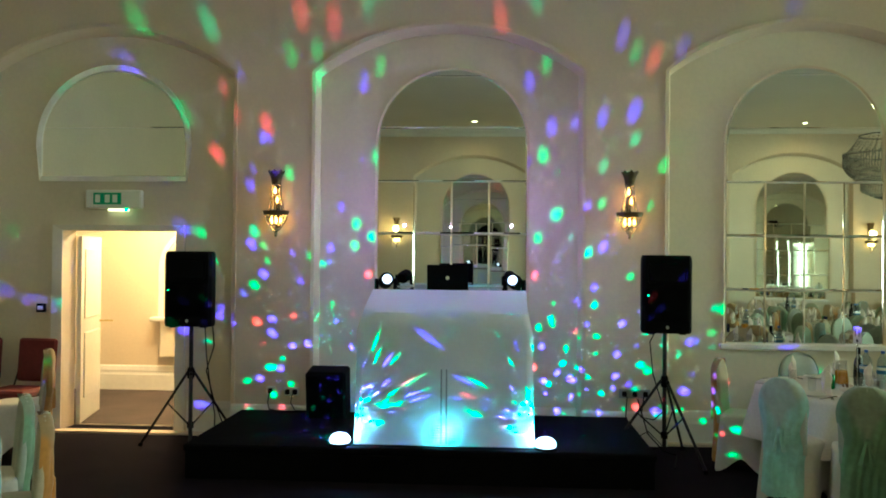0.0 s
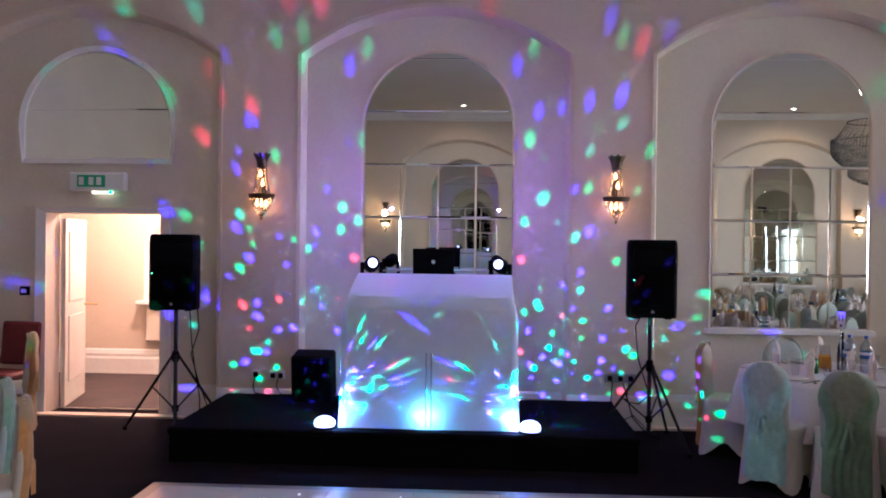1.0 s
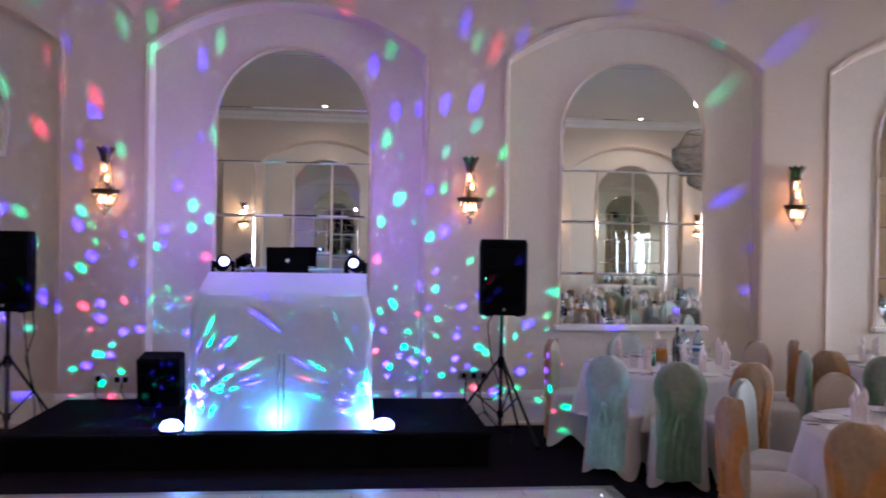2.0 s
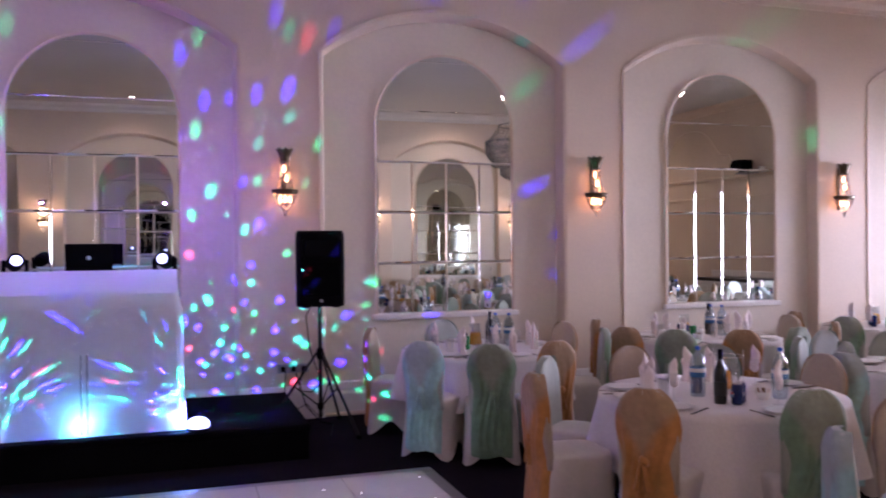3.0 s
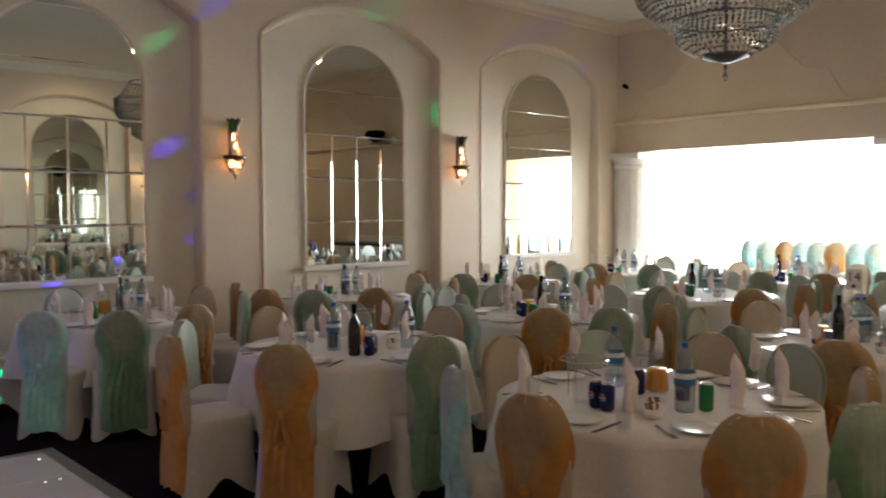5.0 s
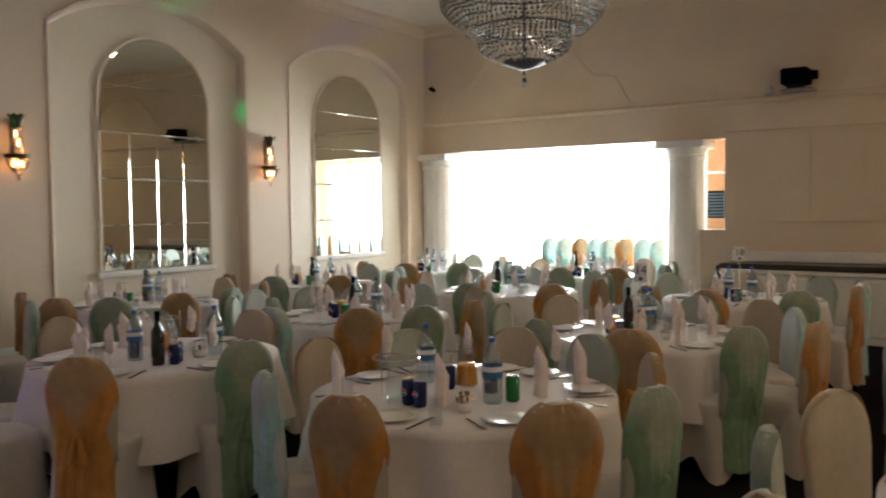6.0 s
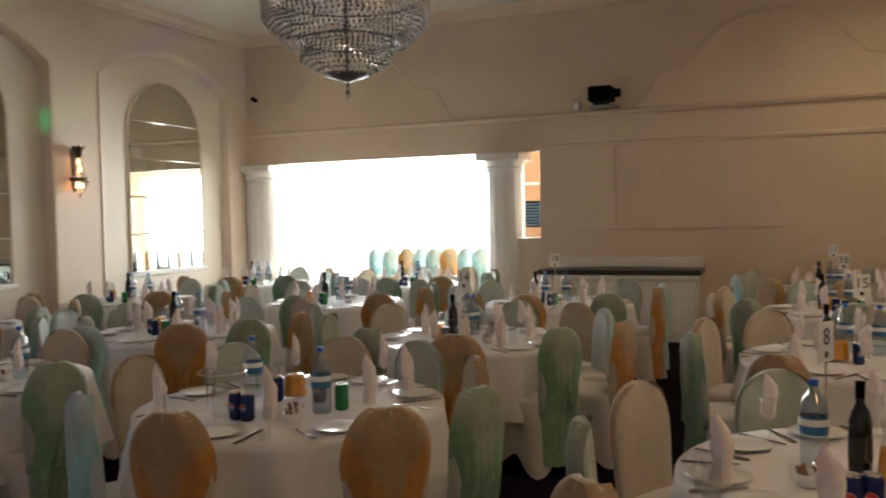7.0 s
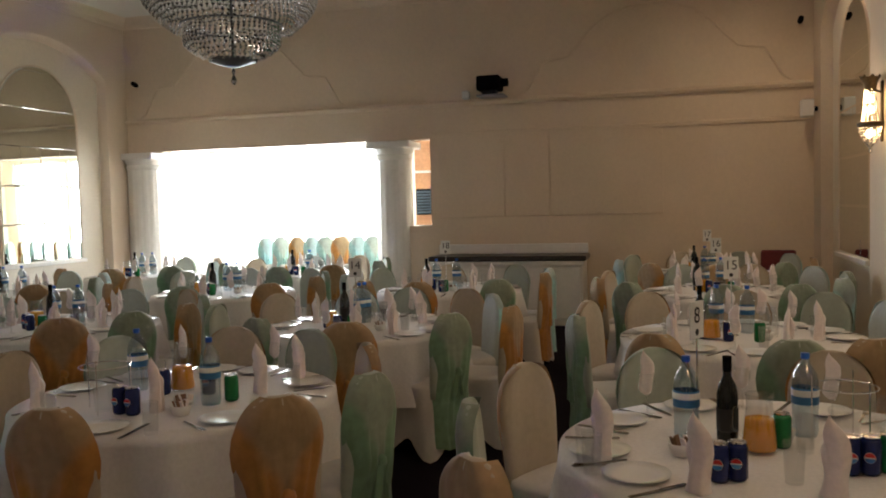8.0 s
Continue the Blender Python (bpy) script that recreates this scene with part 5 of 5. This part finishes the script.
for k, (x, y, seats) in enumerate(TABLES):
    for bearing, colour, *_ in seats:
        a = radians(bearing + rng.uniform(-4, 4))
        u, v = Vector((math.cos(a), math.sin(a), 0)), Vector((-math.sin(a), math.cos(a), 0))
        c0 = Vector((x, y, TZ))
        turn = math.degrees(a) + 90

        def put(kind, build, out, side, twist=0.0, up=0.0):
            p = c0 + u * (out + rng.uniform(-.012, .012)) + v * (side + rng.uniform(-.012, .012))
            return place(kind, build, pose(p.x, p.y, TZ + up, 0, 0, turn + twist + rng.uniform(-9, 9)))

        put("plate", plate, 0.60, 0.0)
        put("knife", knife, 0.61, 0.15, 180)
        put("fork", fork, 0.61, -0.15, 180)
        s = rng.choice((-1, 1))
        if k in NAPKINS_AT:
            continue
        if rng.random() < 0.45:
            p = c0 + u * 0.43 + v * (0.10 * s)
            place("stem", wine_glass, pose(p.x, p.y, TZ))
            place("leaf", leaf_napkin, pose(p.x, p.y, TZ + 0.085, 0, 0, turn + rng.uniform(-40, 40)))
        else:
            put("peaks", peak_napkin, 0.46, 0.05 * s, rng.uniform(-30, 30))
            put("tumbler", tumbler, 0.44, -0.09 * s)
    if k in NAPKINS_AT:
        for kind, build, lift, spots in zip(("peaks", "leaf", "tumbler"), (peak_napkin, leaf_napkin, tumbler), (0, 0.085, 0), NAPKINS_AT[k]):
            for dx, dy in spots:
                if kind == "leaf":
                    place("stem", wine_glass, pose(x + dx, y + dy, TZ))
                place(kind, build, pose(x + dx, y + dy, TZ + lift, 0, 0, rng.uniform(55, 115)))
    # the middle of the table
    if k == 2:
        spots = [(water_bottle, "water", 0.09, 0.29), (water_bottle, "water", -0.12, -0.24), (drink_can("blue"), "blue", -0.35, 0.07), (drink_can("blue"), "blue", -0.36, 0.0),
                 (drink_can("green"), "green", -0.04, -0.30), (juice_jug, "jug", 0.12, 0.06), (drink_can("blue"), "blue", 0.02, 0.10), (sauce_bowl, "bowl", -0.33, -0.22),
                 (sauce_bowl, "bowl", -0.24, -0.17), (drink_can("blue"), "blue", 0.06, -0.12), (glass_bowl_stand, "wire", -0.30, 0.18)]
    elif k == 3:
        spots = [(water_bottle, "water", 0.09, 0.29), (water_bottle, "water", 0.20, -0.13), (wine_bottle, "wine", 0.04, 0.15), (juice_jug, "jug", -0.04, 0.05), (drink_can("blue"), "blue", -0.38, 0.20),
                 (drink_can("blue"), "blue", -0.358, 0.145), (drink_can("blue"), "blue", -0.235, -0.20), (drink_can("blue"), "blue", -0.225, -0.26), (drink_can("green"), "green", -0.19, -0.32),
                 (drink_can("green"), "green", 0.03, -0.03), (sauce_bowl, "bowl", 0.10, -0.04), (sauce_bowl, "bowl", -0.13, 0.31), (glass_bowl_stand, "wire", 0.13, -0.25)]
    elif k == 1:
        spots = [(water_bottle, "water", -0.18, -0.03), (water_bottle, "water", 0.23, -0.27), (wine_bottle, "wine", -0.20, -0.28), (drink_can("blue"), "blue", -0.13, -0.34), (drink_can("blue"), "blue", -0.08, -0.30),
                 (drink_can("blue"), "blue", -0.13, 0.05), (sauce_bowl, "bowl", 0.12, -0.25), (juice_jug, "jug", 0.10, 0.10), (glass_bowl_stand, "wire", 0.2, 0.2)]
    else:
        spots = []
        kinds = [(water_bottle, "water"), (water_bottle, "water"), (wine_bottle, "wine"), (juice_jug, "jug"), (drink_can("blue"), "blue"), (drink_can("blue"), "blue"), (drink_can("green"), "green"), (sauce_bowl, "bowl"), (tumbler, "tumbler"), (wine_glass, "stem"), (tumbler, "tumbler")]
        for i, (build, kind) in enumerate(kinds):
            q = 2 * math.pi * i / len(kinds) + rng.uniform(-.25, .25)
            spots.append((build, kind, rng.uniform(.14, .28) * math.cos(q), rng.uniform(.14, .28) * math.sin(q)))
    for build, kind, dx, dy in spots:
        place(kind, build, pose(x + dx, y + dy, TZ, 0, 0, rng.uniform(-20, 20) + 90))
    if k in NUMBERS:
        dx, dy = (0.14, 0.25) if k == 3 else (0.06, 0.05)
        number_stand(pose(x + dx, y + dy, TZ, 0, 0, (-28 if k == 3 else -80) + rng.uniform(-10, 10)), NUMBERS[k])

# ---- along the walls ----
sign = thing("exit_sign", pose(-2.03, NORTH + RECESS, 2.36), "white emergency sign box with a green running sign", "exit sign")
part("housing", boxed(-0.29, 0.29, -0.09, 0, -0.09, 0.10, 0.015), SIGNWHITE, sign)
part("face", boxed(-0.20, 0.09, -0.094, -0.091, -0.05, 0.07), GREENSIGN, sign, "green sign face")
for x0, x1 in ((-0.18, -0.13), (-0.08, -0.03), (0.0, 0.05)):
    part("symbol", boxed(x0, x1, -0.097, -0.095, -0.03, 0.05), SIGNWHITE, sign, "pale sign symbol")
part("lamp_strip", boxed(-0.06, 0.15, -0.07, -0.03, -0.115, -0.091, 0.004), material("sign_glow", (1, 0.95, 0.8), 0.4, emit=(1, 0.95, 0.7), power=1.5), sign, "lit strip under the box")
part("status_light", boxed(0.13, 0.16, -0.10, -0.092, -0.115, -0.092), material("green_status", (0, 1, 0.3), 0.4, emit=(0, 1, 0.3), power=4), sign)

call = thing("call_point", pose(-2.80, NORTH + RECESS, 1.25), "small dark fire alarm call point on the wall", "alarm box")
part("case", boxed(-0.045, 0.045, -0.045, 0, -0.045, 0.045, 0.006), BLACK, call)
part("panel", boxed(-0.028, 0.028, -0.048, -0.046, -0.02, 0.02), SIGNWHITE, call)


def socket(x, z, wide, plugs, wall=NORTH):
    t = thing("wall_socket", pose(x, wall, z), "white wall socket with black plugs in it", "socket", "wall sockets")
    part("plate", boxed(-wide / 2, wide / 2, -0.012, 0, -0.043, 0.043, 0.004), SIGNWHITE if plugs < 3 else ALU, t)
    for i in range(plugs):
        px = (i - (plugs - 1) / 2) * wide / plugs
        part("plug", boxed(px - 0.022, px + 0.022, -0.05, -0.0125, -0.025, 0.025, 0.008), BLACK, t, "black plug")
    return t


socket(-0.37, 0.47, 0.09, 1)
socket(-0.16, 0.46, 0.15, 2)
socket(3.20, 0.50, 0.30, 3)


def cable(points, name="cable"):
    return solid(name, tube(bmesh.new(), points, 0.006, 6), BLACK, "thin black cable hanging near the stage", "cable", group="cables")


cable([(-0.37, 5.24, 0.45), (-0.38, 5.22, 0.36), (-0.36, 5.20, 0.30), (-0.2, 5.15, 0.287), (0.1, 5.18, 0.287)])
cable([(-0.14, 5.24, 0.44), (-0.15, 5.22, 0.36), (-0.10, 5.2, 0.290), (0.3, 5.2, 0.287)])
cable([(3.12, 5.24, 0.48), (3.10, 5.18, 0.30), (3.18, 5.1, 0.12), (3.28, 5.0, 0.20), (3.40, 4.95, 0.08), (3.2, 4.9, 0.008), (2.9, 3.68, 0.008)])
cable([(3.28, 5.24, 0.48), (3.24, 5.16, 0.30), (3.34, 5.05, 0.30), (3.42, 4.98, 0.40), (3.30, 4.90, 0.75), (3.26, 4.84, 1.05), (3.32, 4.82, 1.17)])
cable([(3.22, 5.24, 0.46), (3.30, 5.14, 0.15), (3.42, 5.0, 0.02), (3.52, 4.9, 0.008), (3.4, 4.4, 0.008)])
cable([(-0.82, 4.86, 1.17), (-0.80, 4.86, 0.95), (-0.86, 4.82, 0.72), (-0.80, 4.86, 0.45), (-0.72, 4.9, 0.20), (-0.70, 4.8, 0.008)])
cable([(-0.90, 4.88, 1.17), (-0.88, 4.88, 0.85), (-0.84, 4.86, 0.6), (-0.78, 4.84, 0.3), (-0.74, 4.7, 0.008)])


def stacked_chair(m):
    t = thing("upholstered_chair", m, "maroon upholstered chair with a dark metal structure", "chair", "maroon chairs")
    part("seat", boxed(-0.22, 0.22, -0.20, 0.22, 0.42, 0.50, 0.025), MAROON, t)
    part("backrest", boxed(-0.21, 0.21, -0.26, -0.21, 0.55, 0.98, 0.022), MAROON, t, m=pose(0, 0, 0, 6))
    for sx in (-0.2, 0.2):
        part("front_leg", tube(bmesh.new(), [(sx, 0.2, 0.42), (sx, 0.22, 0)], 0.013, 8), STEEL, t)
        part("rear_leg", tube(bmesh.new(), [(sx, -0.30, 0.60), (sx, -0.20, 0.42), (sx, -0.25, 0)], 0.013, 8), STEEL, t)
    return t


place("maroon", stacked_chair, pose(-2.78, 4.95, 0, 0, 0, 175))
place("maroon", stacked_chair, pose(-3.32, 4.95, 0, 0, 0, 185))
place("maroon", stacked_chair, pose(13.05, -4.25, 0, 0, 0, 80))

# white cabinet with a dark top against the end wall
cab = thing("side_cabinet", pose(EAST - 0.03, -0.86, 0), "white panelled servery cabinet with a dark top", "cabinet")
part("carcass", boxed(-0.52, 0, -1.02, 1.04, 0.0, 0.86, 0.01), TRIM, cab)
part("top", boxed(-0.56, 0.0, -1.06, 1.08, 0.862, 0.93, 0.012), DARKWOOD, cab, "dark polished top")
part("upstand", boxed(-0.05, 0.0, -1.04, 1.06, 0.932, 1.07, 0.01), TRIM, cab)
part("cornice_strip", boxed(-0.55, -0.521, -1.04, 1.06, 0.80, 0.86, 0.01), TRIM, cab)
for i in range(4):
    y0 = -0.98 + i * 0.50
    part("door", boxed(-0.535, -0.521, y0, y0 + 0.46, 0.10, 0.76, 0.006), TRIM, cab)

proj = thing("projector", pose(EAST - 0.18, -0.62, 3.10), "black projector on a wall shelf above the ledge", "projector")
part("bracket", boxed(-0.12, 0.18, -0.20, 0.18, 0, 0.025, 0.004), ALU, proj)
part("case", boxed(-0.20, 0.10, -0.16, 0.16, 0.07, 0.27, 0.02), BLACK, proj)
part("lens", turned([(0, 0), (0.06, 0), (0.055, 0.10), (0.045, 0.10), (0.04, 0.07), (0, 0.07)], 20), BLACK, proj, m=pose(-0.10, -0.16, 0.17, 90))
part("foot", boxed(-0.12, 0.02, -0.10, 0.10, 0.026, 0.072, 0.004), STEEL, proj)
unit = thing("wall_sensor", pose(EAST - 0.05, -0.24, 3.10), "small white sensor unit on the ledge", "sensor")
part("case", boxed(-0.06, 0.05, -0.05, 0.05, 0.0, 0.12, 0.02), SIGNWHITE, unit)


def cctv(x, y, z, turn):
    t = thing("security_camera", pose(x, y, z, 0, 0, turn), "small dark security camera on a wall bracket", "security camera", "security cameras")
    part("bracket", tube(bmesh.new(), [(0, 0, 0), (0, -0.08, 0)], 0.012, 8), SIGNWHITE, t)
    part("case", turned([(0, -0.06), (0.03, -0.06), (0.035, -0.02), (0.035, 0.05), (0.025, 0.055), (0, 0.05)], 14), BLACK, t, m=pose(0, -0.12, 0, 78))
    return t


cctv(EAST, 5.05, 3.63, -90)
cctv(EAST, -4.58, 3.83, -90)
spk = thing("wall_loudspeaker", pose(EAST - 0.30, SOUTH, 2.70), "small white loudspeaker on a wall bracket", "loudspeaker")
part("case", boxed(-0.08, 0.08, 0.05, 0.20, -0.10, 0.12, 0.015), SIGNWHITE, spk)
part("bracket", boxed(-0.02, 0.02, 0.0, 0.05, -0.03, 0.03, 0.004), BLACK, spk)
solid("switch_plate", boxed(EAST - 0.012, EAST, 5.10, 5.18, 1.05, 1.20, 0.003), ALU, "grey switch plate beside the opening", "switch")
